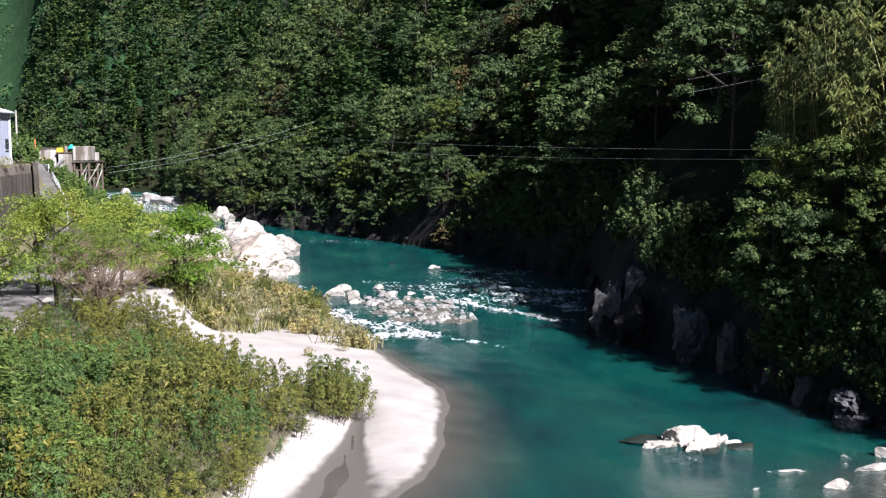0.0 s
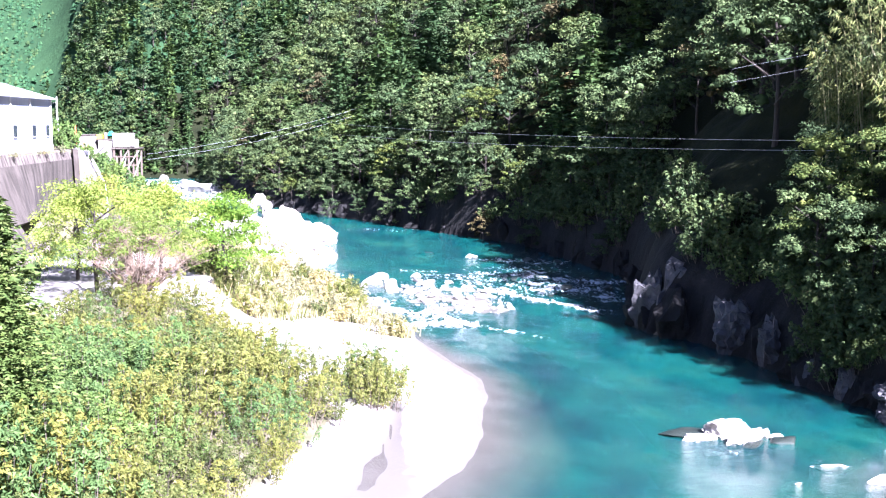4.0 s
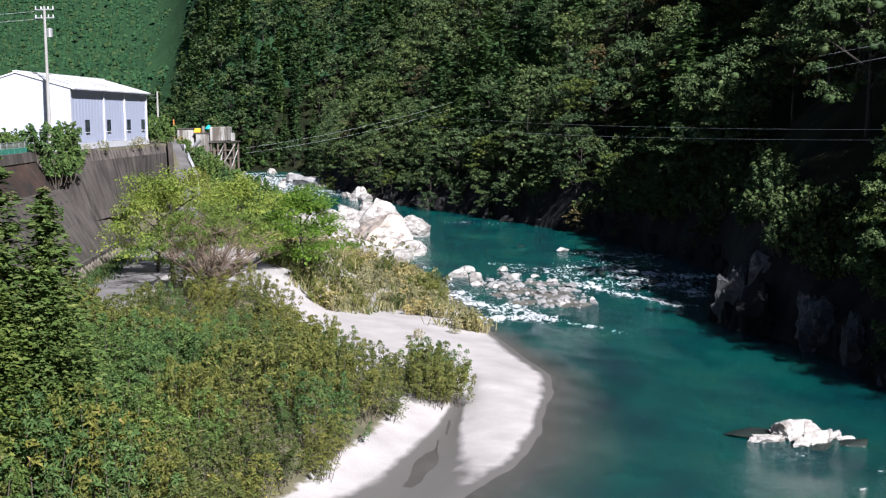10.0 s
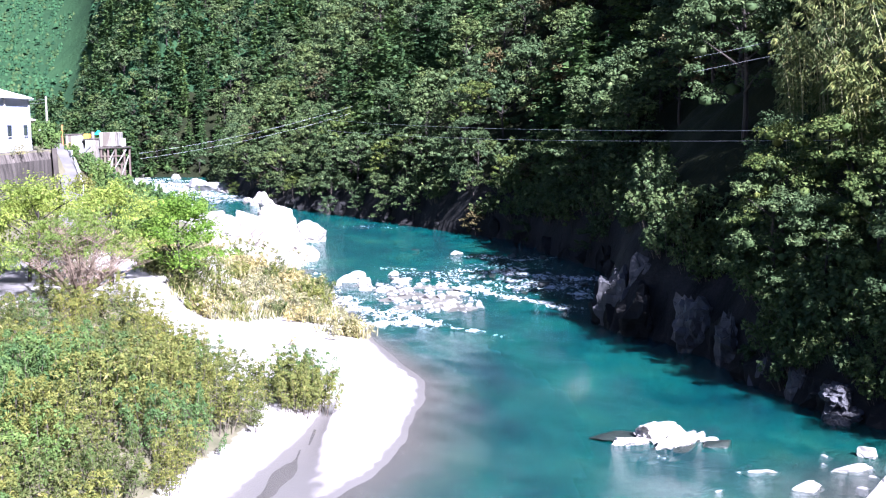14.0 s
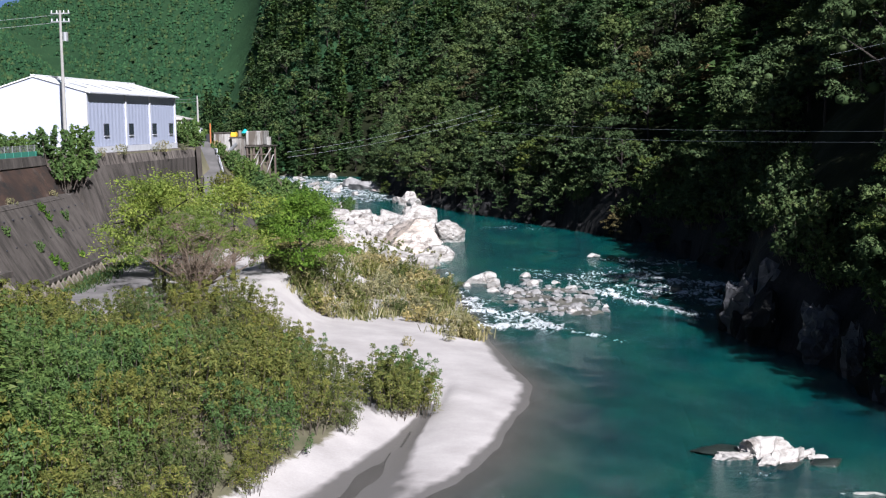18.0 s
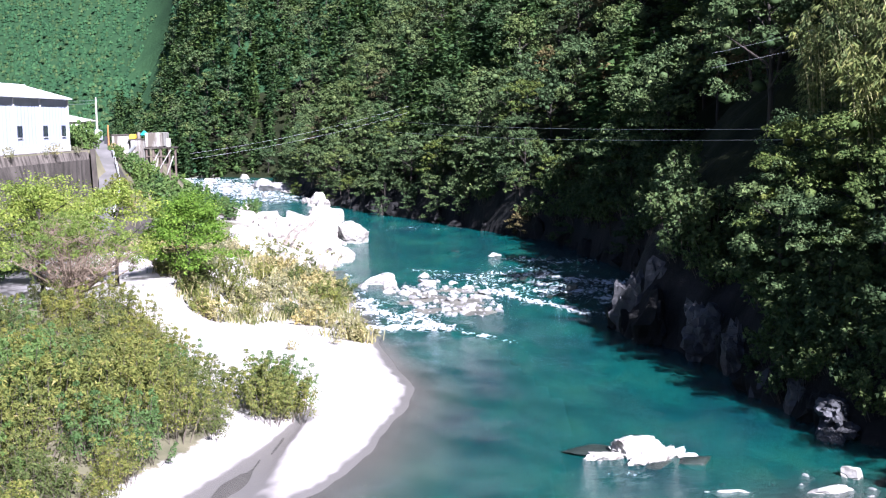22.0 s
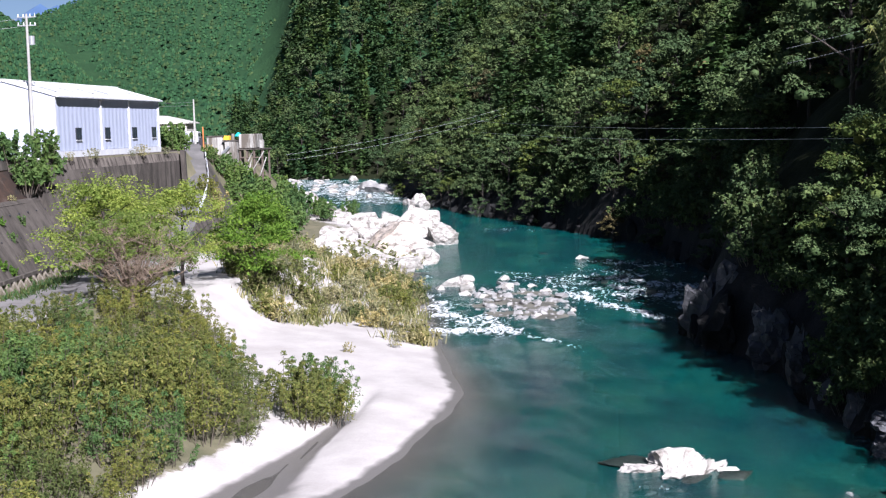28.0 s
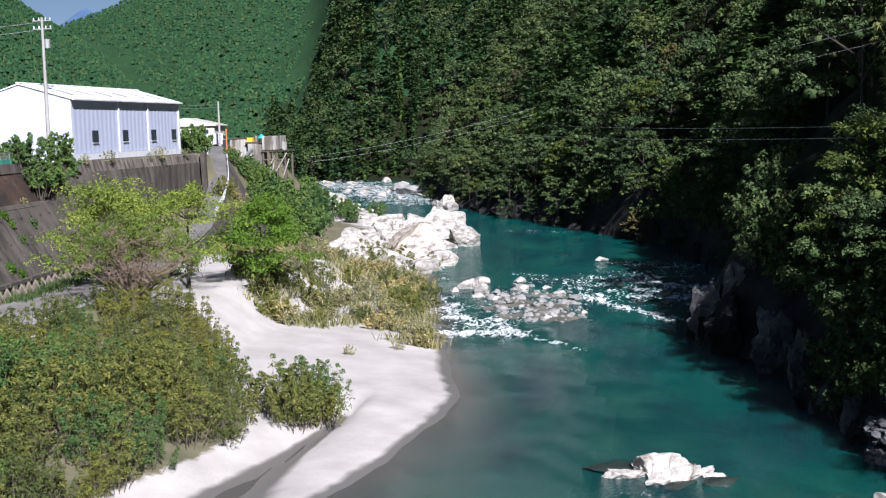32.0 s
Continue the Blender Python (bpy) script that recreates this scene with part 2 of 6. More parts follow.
M_CONC_RUST = surface("rust_stained_concrete", 0.2, [(0.42, (0.028, 0.014, 0.008)), (0.55, (0.058, 0.030, 0.018)), (0.66, (0.12, 0.10, 0.088))], 0.9, 14, 0.6, 0.05, stain=((0.012, 0.009, 0.007), 0.6, (0.8, 0.5, 1.6)))
M_ASPH = surface("worn_asphalt", 0.4, [(0.3, (0.09, 0.085, 0.08)), (0.7, (0.16, 0.15, 0.145))], 0.9, 25, 0.4, 0.02)
M_BARK = surface("bark", 1.5, [(0.3, (0.05, 0.04, 0.03)), (0.7, (0.13, 0.105, 0.08))], 0.9, 6, 0.8, 0.05, stretch=(1, 1, 0.2))
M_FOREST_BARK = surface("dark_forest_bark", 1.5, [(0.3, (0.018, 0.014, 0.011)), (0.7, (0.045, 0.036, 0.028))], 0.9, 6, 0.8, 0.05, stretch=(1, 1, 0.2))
M_CULM = surface("bamboo_culm", 1.5, [(0.3, (0.16, 0.17, 0.06)), (0.7, (0.30, 0.27, 0.12))], 0.6, 6, 0.3, 0.02)
L_BROAD = leaf_mat("broad_leaf", [(0.0, (0.040, 0.068, 0.028)), (0.6, (0.064, 0.098, 0.040)), (1.0, (0.10, 0.134, 0.06))], 0.12)
L_CEDAR = leaf_mat("cedar_needle", [(0.0, (0.030, 0.060, 0.024)), (0.7, (0.048, 0.092, 0.032)), (1.0, (0.082, 0.128, 0.044))], 0.25)
L_BAMBOO = leaf_mat("bamboo_leaf", [(0.0, (0.075, 0.105, 0.042)), (0.6, (0.115, 0.15, 0.06)), (1.0, (0.18, 0.19, 0.085))], 0.3)
L_SHRUB = leaf_mat("thicket_leaf", [(0.0, (0.10, 0.128, 0.036)), (0.6, (0.155, 0.17, 0.05)), (0.95, (0.205, 0.205, 0.066)), (1.0, (0.29, 0.25, 0.12))], 0.35, 0.7, 0.5)
L_SHRUB_GREEN = leaf_mat("green_thicket_leaf", [(0.0, (0.068, 0.125, 0.042)), (0.6, (0.102, 0.17, 0.055)), (1.0, (0.15, 0.22, 0.078))], 0.35, 0.7, 0.45)
L_YELLOW = leaf_mat("yellow_green_leaf", [(0.0, (0.15, 0.215, 0.04)), (0.6, (0.235, 0.30, 0.062)), (1.0, (0.33, 0.37, 0.10))], 0.45)
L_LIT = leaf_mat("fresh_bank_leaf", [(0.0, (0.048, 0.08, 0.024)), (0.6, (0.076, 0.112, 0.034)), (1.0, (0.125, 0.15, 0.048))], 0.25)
L_BRIGHT = leaf_mat("bright_green_leaf", [(0.0, (0.07, 0.145, 0.022)), (0.6, (0.115, 0.215, 0.034)), (1.0, (0.18, 0.28, 0.055))], 0.4)
L_DRY = leaf_mat("dry_reed", [(0.0, (0.16, 0.16, 0.07)), (0.6, (0.31, 0.28, 0.15)), (1.0, (0.46, 0.40, 0.25))], 0.3)
L_RUSSET = leaf_mat("russet_leaf", [(0.0, (0.075, 0.068, 0.034)), (0.6, (0.11, 0.092, 0.045)), (1.0, (0.15, 0.118, 0.06))], 0.2)


def paint(name, color, rough=0.5, metal=0.0, dirt=0.25, scale=0.8):
    m, n, l, b = mat(name, rough, metal)
    d = ramp(n, l, tex_noise(n, l, scale, 6, 0.7, "Object", (1, 1, 0.4)), [(0.35, (1 - dirt,) * 3), (0.65, (1, 1, 1))])
    l.new(mix(n, l, 1.0, (*color,), d, "MULTIPLY"), b.inputs["Base Color"])
    return m


P_WHITE = paint("white_paint", (0.60, 0.61, 0.65), 0.5)
P_SIDING = paint("pale_grey_blue_siding", (0.40, 0.435, 0.55), 0.5, 0.0, 0.06)
P_GABLE = paint("pale_lavender_siding", (0.44, 0.46, 0.55), 0.5, 0.0, 0.08)
P_ROOF = paint("white_metal_roof", (0.66, 0.66, 0.66), 0.4, 0.0, 0.15)
P_DARK = paint("dark_frame", (0.03, 0.03, 0.035), 0.5)
P_STEEL = paint("galvanised_steel", (0.45, 0.46, 0.47), 0.45, 0.6)
P_GREEN = paint("green_fence_paint", (0.06, 0.27, 0.20), 0.5)
P_ROOFGREEN = paint("green_roof_paint", (0.08, 0.25, 0.13), 0.5)
P_POLE = surface("grey_concrete_pole", 0.8, [(0.3, (0.26, 0.25, 0.23)), (0.7, (0.36, 0.35, 0.33))], 0.8, 10, 0.2, 0.01)
P_TEAL = paint("teal_tarpaulin", (0.02, 0.36, 0.38), 0.5)
P_YELLOW = paint("yellow_paint", (0.75, 0.45, 0.03), 0.5)
P_ORANGE = paint("rust_orange_paint", (0.45, 0.16, 0.05), 0.6)
P_CREAM = paint("cream_wall_paint", (0.48, 0.46, 0.42), 0.7)
M_RUSTY = paint("rusted_steel", (0.10, 0.075, 0.06), 0.8)
P_WIRE = paint("cable_sheath", (0.30, 0.31, 0.33), 0.4)
G_PANE, _n, _l, _b = mat("window_glass", 0.05)
_b.inputs["Base Color"].default_value = (0.03, 0.04, 0.05, 1)


def water_mat():
    m, n, l, b = mat("river_water", 0.06)
    at = n.new("ShaderNodeAttribute")
    at.attribute_name = "shoal"
    fo = n.new("ShaderNodeAttribute")
    fo.attribute_name = "foam"
    big = tex_noise(n, l, 0.16, 4, 0.6, "Object", (1.3, 0.6, 1))
    deep = ramp(n, l, big, [(0.3, (0.001, 0.031, 0.042)), (0.55, (0.003, 0.072, 0.064)), (0.8, (0.018, 0.105, 0.07))])
    edge = math_node(n, l, "ADD", at.outputs["Fac"], math_node(n, l, "MULTIPLY", math_node(n, l, "SUBTRACT", big, 0.5), 0.35))
    shallow = ramp(n, l, edge, [(0.12, (0.0, 0.0, 0.0)), (0.55, (0.3, 0.3, 0.3)), (1.0, (1, 1, 1))])
    c = mix(n, l, shallow, deep, (0.105, 0.098, 0.086))
    f1 = tex_noise(n, l, 1.1, 6, 0.62, "Object", (1.5, 0.6, 1), 1.4)
    f2 = math_node(n, l, "ADD", fo.outputs["Fac"], math_node(n, l, "MULTIPLY", math_node(n, l, "SUBTRACT", f1, 0.5), 2.1))
    foam = ramp(n, l, f2, [(0.46, (0, 0, 0)), (0.70, (1, 1, 1))])
    c = mix(n, l, foam, c, (0.75, 0.77, 0.78))
    l.new(c, b.inputs["Base Color"])
    rr = n.new("ShaderNodeMapRange")
    rr.inputs[3].default_value, rr.inputs[4].default_value = 0.07, 0.7
    l.new(foam, rr.inputs[0])
    l.new(rr.outputs[0], b.inputs["Roughness"])
    al = n.new("ShaderNodeMapRange")
    al.inputs[3].default_value, al.inputs[4].default_value = 0.86, 0.55
    l.new(at.outputs["Fac"], al.inputs[0])
    am = math_node(n, l, "MAXIMUM", al.outputs[0], foam)
    l.new(am, b.inputs["Alpha"])
    b.inputs["IOR"].default_value = 1.33
    w1 = tex_noise(n, l, 1.9, 6, 0.72, "Object", (0.7, 1.5, 1), 0.8)
    calm = tex_noise(n, l, 0.08, 3, 0.5)
    bump(n, l, b, math_node(n, l, "MULTIPLY", w1, math_node(n, l, "ADD", calm, 0.4)), 1.0, 0.45)
    return m


M_WATER = water_mat()


# ---- builders ----
def mesh_of(name, verts, faces, mats, index=None, smooth=False):
    me = bpy.data.meshes.new(name)
    me.from_pydata([tuple(v) for v in verts], [], [tuple(f) for f in faces])
    for m in mats:
        me.materials.append(m)
    if index is not None:
        me.polygons.foreach_set("material_index", np.asarray(index, dtype=np.int32))
    if smooth:
        me.polygons.foreach_set("use_smooth", np.ones(len(me.polygons), dtype=bool))
    me.update()
    return me


def quads_mesh(name, corners, mats, index=None, extra=None):
    """A mesh of loose quads from an array (n, 4, 3), and an optional (verts, faces) core after them."""
    n, m4 = corners.shape[:2]
    v = corners.reshape(-1, 3)
    me = bpy.data.meshes.new(name)
    ev, ef = extra if extra else (np.zeros((0, 3)), np.zeros((0, 3), int))
    me.vertices.add(m4 * n + len(ev))
    me.vertices.foreach_set("co", np.concatenate([v, ev]).astype(np.float32).ravel())
    loops = np.concatenate([np.arange(m4 * n), (np.asarray(ef) + m4 * n).ravel()]).astype(np.int32)
    k = np.asarray(ef).shape[1] if len(ef) else 3
    sizes = np.concatenate([np.full(n, m4), np.full(len(ef), k)])
    me.loops.add(len(loops))
    me.loops.foreach_set("vertex_index", loops)
    me.polygons.add(n + len(ef))
    starts = np.concatenate([[0], np.cumsum(sizes)[:-1]]).astype(np.int32)
    me.polygons.foreach_set("loop_start", starts)
    me.polygons.foreach_set("loop_total", sizes.astype(np.int32))
    for m in mats:
        me.materials.append(m)
    if index is not None:
        me.polygons.foreach_set("material_index", np.concatenate([index, np.zeros(len(ef))]).astype(np.int32))
    me.update(calc_edges=True)
    me.validate()
    return me


def part(name, data, material, parent, label=""):
    """A bmesh or mesh as one mesh object under a thing or a part."""
    if isinstance(data, bmesh.types.BMesh):
        me = bpy.data.meshes.new(name)
        data.to_mesh(me)
        data.free()
    else:
        me = data
    if material and not len(me.materials):
        me.materials.append(material)
    ob = new(name, me)
    if parent:
        ob.parent = parent
    if label:
        ob["label"] = label
    return ob


def thing(name, at, label, category, group="", kind="", rz=0.0):
    e = new(name)
    e.empty_display_size = 0.3
    e.matrix_world = pose(*at, 0, 0, rz)
    return tagged(e, label, category, group, kind)


def box(bm, lo, hi, bevel=0.0, turn=None):
    r = bmesh.ops.create_cube(bm, size=1.0)
    c = [(a + b) / 2 for a, b in zip(lo, hi)]
    s = [b - a for a, b in zip(lo, hi)]
    vs = r["verts"]
    for v in vs:
        v.co = Vector((v.co.x * s[0] + c[0], v.co.y * s[1] + c[1], v.co.z * s[2] + c[2]))
    if bevel:
        es = list({e for v in vs for e in v.link_edges})
        bmesh.ops.bevel(bm, geom=es, offset=bevel, segments=1, affect="EDGES")
    return bm


def prism(outline, y0, y1):
    """A solid between y0 and y1 with an outline in x and z."""
    bm = bmesh.new()
    a = [bm.verts.new((x, y0, z)) for x, z in outline]
    b = [bm.verts.new((x, y1, z)) for x, z in outline]
    n = len(outline)
    bm.faces.new(a[::-1]), bm.faces.new(b)
    for i in range(n):
        bm.faces.new((a[i], a[(i + 1) % n], b[(i + 1) % n], b[i]))
    bmesh.ops.recalc_face_normals(bm, faces=bm.faces)
    return bm


def tube(bm, a, b, r0, r1, sides=6):
    a, b = Vector(a), Vector(b)
    q = (b - a).to_track_quat("Z", "Y").to_matrix()
    ra = [bm.verts.new(a + q @ Vector((r0 * math.cos(k * math.tau / sides), r0 * math.sin(k * math.tau / sides), 0))) for k in range(sides)]
    rb = [bm.verts.new(b + q @ Vector((r1 * math.cos(k * math.tau / sides), r1 * math.sin(k * math.tau / sides), 0))) for k in range(sides)]
    for k in range(sides):
        bm.faces.new((ra[k], ra[(k + 1) % sides], rb[(k + 1) % sides], rb[k]))
    bm.faces.new(rb), bm.faces.new(ra[::-1])
    return bm


# ---- the lie of the land ----
LEFT_Y = [-400, 20, 40, 50, 55, 61, 67, 71, 76, 85, 96, 114, 128, 145, 150, 178, 190, 215, 250, 290, 345, 365, 390, 440, 4000]
LEFT_X = [-30, -14, -9, -1.5, 0.9, 2.3, 2.9, 3.6, 3.6, 1.6, -0.8, -4, -8, -8, -10, -11, -17, -30, -45, -62, -88, -135, -230, -500, -500]
RIGHT_Y = [-400, 20, 40, 50, 56, 59, 61, 64, 71, 80, 89, 92, 97, 103, 112, 126, 141, 160, 172, 191, 205, 218, 242, 288, 345, 357, 370, 390, 4000]
RIGHT_X = [20, 32, 34, 33, 31.5, 29.7, 27, 25, 23.3, 22.6, 20.5, 18, 18, 19, 21.5, 23, 20, 17, 10.6, 2, -5, -12, -22, -37, -47, -80, -140, -400, -400]


def left_x(y):
    return np.interp(y, LEFT_Y, LEFT_X)


def right_x(y):
    return np.interp(y, RIGHT_Y, RIGHT_X)


EDGE_Y = [30, 45, 50, 55, 58, 61, 64, 66, 68, 71, 75, 80, 88, 95, 99, 110, 121, 132]
EDGE_X = [-12, -9.3, -7.6, -6.0, -5.3, -4.5, -4.2, -5.2, -6.4, -7.6, -9.2, -11.2, -15, -17.5, -18.5, -22.5, -26.5, -31]


def edge_x(y):
    """Where the thicket meets the sand."""
    return np.interp(y, EDGE_Y, EDGE_X)


def wobble(x, y, s):
    """Smooth made-up unevenness, about -1 to 1."""
    return (np.sin(x / s * 1.31 + 1.7 * np.sin(y / s * 0.83)) + np.sin(y / s * 1.13 + 1.3 * np.sin(x / s * 0.71 + 2.0)) + 0.6 * np.sin((x + y) / s * 2.3 + np.sin(x / s * 1.9))) / 2.6


def foot_x(y):
    return np.interp(y, [-300, 40, 84, 106, 116, 124, 160, 185, 230], [-26, -27, -30.6, -33.2, -33.8, -36.4, -36.6, -39, -60])


RAMP_Y = [119, 126, 133, 141, 149, 156, 163, 172, 186]
RAMP_X = [-29.6, -30.5, -31.8, -33.6, -36.0, -38.6, -41.4, -42.0, -42.0]
RAMP_Z = [4.45, 5.6, 7.3, 8.8, 10.4, 12.2, 13.6, 13.6, 13.6]


def land(x, y):
    """Height of the ground; the water stands at 0."""
    x, y = np.broadcast_arrays(np.asarray(x, float), np.asarray(y, float))
    xl, xr = left_x(y), right_x(y)
    dl, dr = xl - x, x - xr
    bed = -np.minimum(np.minimum(np.maximum(-dl, 0) * 0.13, np.maximum(-dr, 0) * 0.6), 2.2)
    # left bank: sand, thicket, embankment, terrace
    low = np.interp(dl, [0, 2, 6, 12, 22, 60], [0, 0.35, 0.8, 1.4, 2.4, 2.9])
    low = np.where(y < 70, np.interp(dl, [0, 1, 3, 6, 14, 25], [0, 0.24, 0.42, 0.6, 2.2, 2.9]), low)
    low = low + 0.16 * wobble(x, y, 4.0) * np.clip(dl / 6, 0, 1)
    flat = np.clip((-11.5 - x) / 5.5, 0, 1) ** 2 * (3 - 2 * np.clip((-11.5 - x) / 5.5, 0, 1)) * np.clip((y - 74) / 7, 0, 1) * np.clip((132 - y) / 13, 0, 1)
    low = low * (1 - flat) + 4.3 * flat
    fx = foot_x(y)
    rise = np.interp(fx - x, [0, 3.6, 4.4, 6.4, 7.2, 60], [0, 5.6, 5.8, 8.9, 9.0, 9.4])
    fx = np.where(y > 120, np.minimum(fx, -36.5), fx)
    rise = np.where((y > 120) & (y < 178), np.interp(fx - x, [0, 0.7, 60], [0, 8.95, 9.4]), rise)
    near = np.clip((fx + 9 - x) / 9, 0, 1)
    left = np.where(x < fx, 4.4 + rise, low + near * np.maximum(4.4 - low, 0) * near)
    # the ramp's bed, cut into the terrace edge and banked up on the river side
    rx, rz = np.interp(y, RAMP_Y, RAMP_X), np.interp(y, RAMP_Y, RAMP_Z) - 0.2
    bed_r = np.where(x < rx + 1.2, rz, np.maximum(rz - np.interp(y, [154, 163], [2.4, 1.15]) * (x - rx - 1.2), low))
    left = np.where((y > 119) & (y < 186) & (x > rx - 1.4), np.where(y > 163, np.maximum(bed_r, low), bed_r), left)
    fade = np.clip((y - 185) / 60, 0, 1)
    left = left * (1 - fade) + fade * np.interp(dl, [0, 8, 30, 60], [0.3, 1.5, 6, 13])
    # channel of wet sand behind the spit
    ch = np.interp(y, [40, 50, 53, 57, 63, 70, 75], [-6.5, -4.6, -3.6, -3.0, -2.3, -1.7, -1.5])
    dip = np.exp(-(((x - ch) / np.interp(y, [45, 50, 53, 57, 63, 70], [5.0, 4.4, 3.2, 2.2, 1.2, 0.6])) ** 2)) * np.clip((76 - y) / 6, 0, 1)
    left = left * (1 - dip) - 0.01 * dip
    # gravel island
    q = ((x - 4.2 + 0.2 * (y - 113.5)) / 4.5) ** 2 + ((y - 114.5) / 11.0) ** 2
    bed = np.where(q < 1.25, np.maximum(bed, 0.16 * (1 - q) + 0.16 * wobble(x, y, 1.1) + 0.02), bed)
    # right bank: rock face and steep wooded hill, a spur that ends at the river's bend
    dd = np.where(y > 345, np.minimum(dr, np.maximum(y - 352, 0) * 0.9 + np.maximum(x + 47, 0) * 0.85), dr)
    gentle = np.interp(dd, [0, 0.6, 2.2, 5, 8, 130, 600], [0, 2.2, 4.2, 6.6, 8.6, 124, 420])
    steep = np.interp(dd, [0, 0.5, 1.8, 3.8, 7, 12, 130, 600], [0, 2.6, 5.6, 9.0, 12.5, 16.0, 126, 420])
    cliffy = np.clip((y - 86) / 12, 0, 1) * np.clip((210 - y) / 50, 0, 1)
    right = gentle + (steep - gentle) * cliffy
    right = right + np.clip(dd / 8, 0, 1) * (3.0 * wobble(x, y, 17.0) + 1.0 * wobble(x, y, 6.0)) + np.clip(dd, 0, 1) * 0.7 * wobble(x, y, 2.2)
    # high ridge out of view, added to block sun from the hollow
    right = right + np.clip(dr / 10, 0, 1) * 44 * np.exp(-(((x - 69) / 14) ** 2)) * np.clip((y - 52) / 16, 0, 1) * np.clip((168 - y) / 25, 0, 1)
    # unseen knoll, added so its shadow falls on the lower bank
    right = right + np.clip(dr / 8, 0, 1) * 17 * np.exp(-(((x - 54) / 12) ** 2) - ((y - 42) / 15) ** 2)
    right = np.where((y < 58) & (dr < 9), np.minimum(right, 0.25 * dr), right)
    u = (x - 12) / np.maximum(y, 1.0)
    spur = np.where(y > 330, np.clip((u + 0.285) / 0.085, 0, 1), 1.0)
    right = right * spur
    h = np.where(dl > 0, left, np.where(dr > 0, right, bed))
    # far hills: the plantation slope, the left hill and a blue ridge
    plantation = (16 + 850 * np.clip(0.0925 + 0.34 * (u + 0.475), 0, 0.3)) * np.clip((y - 430) / 420, 0, 1)
    hill = (16 + 640 * np.clip(0.0905 - 0.62 * (u + 0.475), 0, 0.3)) * np.clip((y - 320) / 320, 0, 1)
    far = np.maximum(plantation, hill) + 4 * wobble(x, y, 40.0) * np.clip((y - 400) / 200, 0, 1)
    far = far * np.clip((1500 - y) / 300, 0, 1)
    return np.where(y > 350, np.maximum(h, far), h)


def land1(x, y):
    return float(land(x, y))

# ---- ground, one sheet to the horizon ----
gx = np.concatenate([np.linspace(-3200, -700, 14), np.linspace(-640, -110, 34), np.linspace(-100, -44, 29), np.arange(-42.5, -28, 0.75), np.arange(-28, 8, 0.45), np.arange(8, 44, 0.75), np.linspace(46, 130, 30), np.linspace(140, 600, 24), np.linspace(700, 3000, 10)])
gy = np.concatenate([np.linspace(-600, 20, 14), np.linspace(26, 44, 8), np.arange(45, 100, 0.5), np.arange(100, 135, 0.75), np.arange(135, 210, 1.5), np.arange(210, 430, 5), np.linspace(440, 1100, 40), np.linspace(1160, 4000, 26)])
GX, GY = np.meshgrid(gx, gy)
GZ = land(GX, GY)
nx, ny = len(gx), len(gy)
ids = np.arange(nx * ny).reshape(ny, nx)
gf = np.stack([ids[:-1, :-1], ids[:-1, 1:], ids[1:, 1:], ids[1:, :-1]], -1).reshape(-1, 4)
cx, cy, cz = [(a[:-1, :-1] + a[1:, 1:]) .ravel() / 2 for a in (GX, GY, GZ)]
cdl, cdr = left_x(cy) - cx, cx - right_x(cy)
gi = np.full(len(gf), 0)
gi[(cdl < -9) & (cdr < 0)] = 3
gi[(cdl < 0) & (cdr < 0) & (cy > 100)] = 3
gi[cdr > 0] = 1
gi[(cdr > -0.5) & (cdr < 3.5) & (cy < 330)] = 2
gi[(cy > 380) | (cx < -170)] = 4
gme = mesh_of("ground", np.stack([GX, GY, GZ], -1).reshape(-1, 3), gf, [M_BANK, M_FLOOR, M_CLIFF, M_BED, M_FARWOOD], gi, True)
sandy = np.clip(0.5 + (GX - edge_x(GY) + 0.9) / 2.2, 0, 1) * (GY < 131) * (GY > 20)
sandy = np.maximum(sandy, np.clip((GY - 83) / 3, 0, 1) * (GY < 124) * (GX > foot_x(GY) + 2.0))
sandy = np.maximum(sandy, 1.0 * ((GY > 72) & (GY < 86) & (GX > -28.5) & (GX < -23)))
sandy = np.maximum(sandy, np.clip(1.2 - (left_x(GY) - GX) / 18, 0, 1) * (GY > 128) * (GY < 360))
gme.attributes.new("sandy", "FLOAT", "POINT").data.foreach_set("value", sandy.ravel().astype(np.float32))
ground = tagged(new("ground", gme), "river valley ground of pale sand, soil and wooded slopes", "ground", kind="structure")

# a far ridge beyond the valley, the blue of haze put into its colour
M_BLUE, _n, _l, _b = mat("haze_blue_ridge", 1.0)
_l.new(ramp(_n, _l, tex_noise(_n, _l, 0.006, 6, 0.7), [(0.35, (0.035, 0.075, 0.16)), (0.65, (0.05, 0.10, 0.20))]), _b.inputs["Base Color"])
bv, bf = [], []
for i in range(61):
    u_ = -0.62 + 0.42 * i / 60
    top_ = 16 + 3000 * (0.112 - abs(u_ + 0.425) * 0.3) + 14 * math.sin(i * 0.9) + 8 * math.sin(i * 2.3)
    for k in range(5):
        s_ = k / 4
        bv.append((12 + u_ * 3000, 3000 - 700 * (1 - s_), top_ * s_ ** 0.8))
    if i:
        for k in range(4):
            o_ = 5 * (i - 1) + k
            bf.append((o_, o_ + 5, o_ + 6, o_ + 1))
tagged(new("backdrop_ridge", mesh_of("backdrop_ridge", bv, bf, [M_BLUE], None, True)), "distant mountain ridge, haze blue in its colour", "mountain", kind="structure")

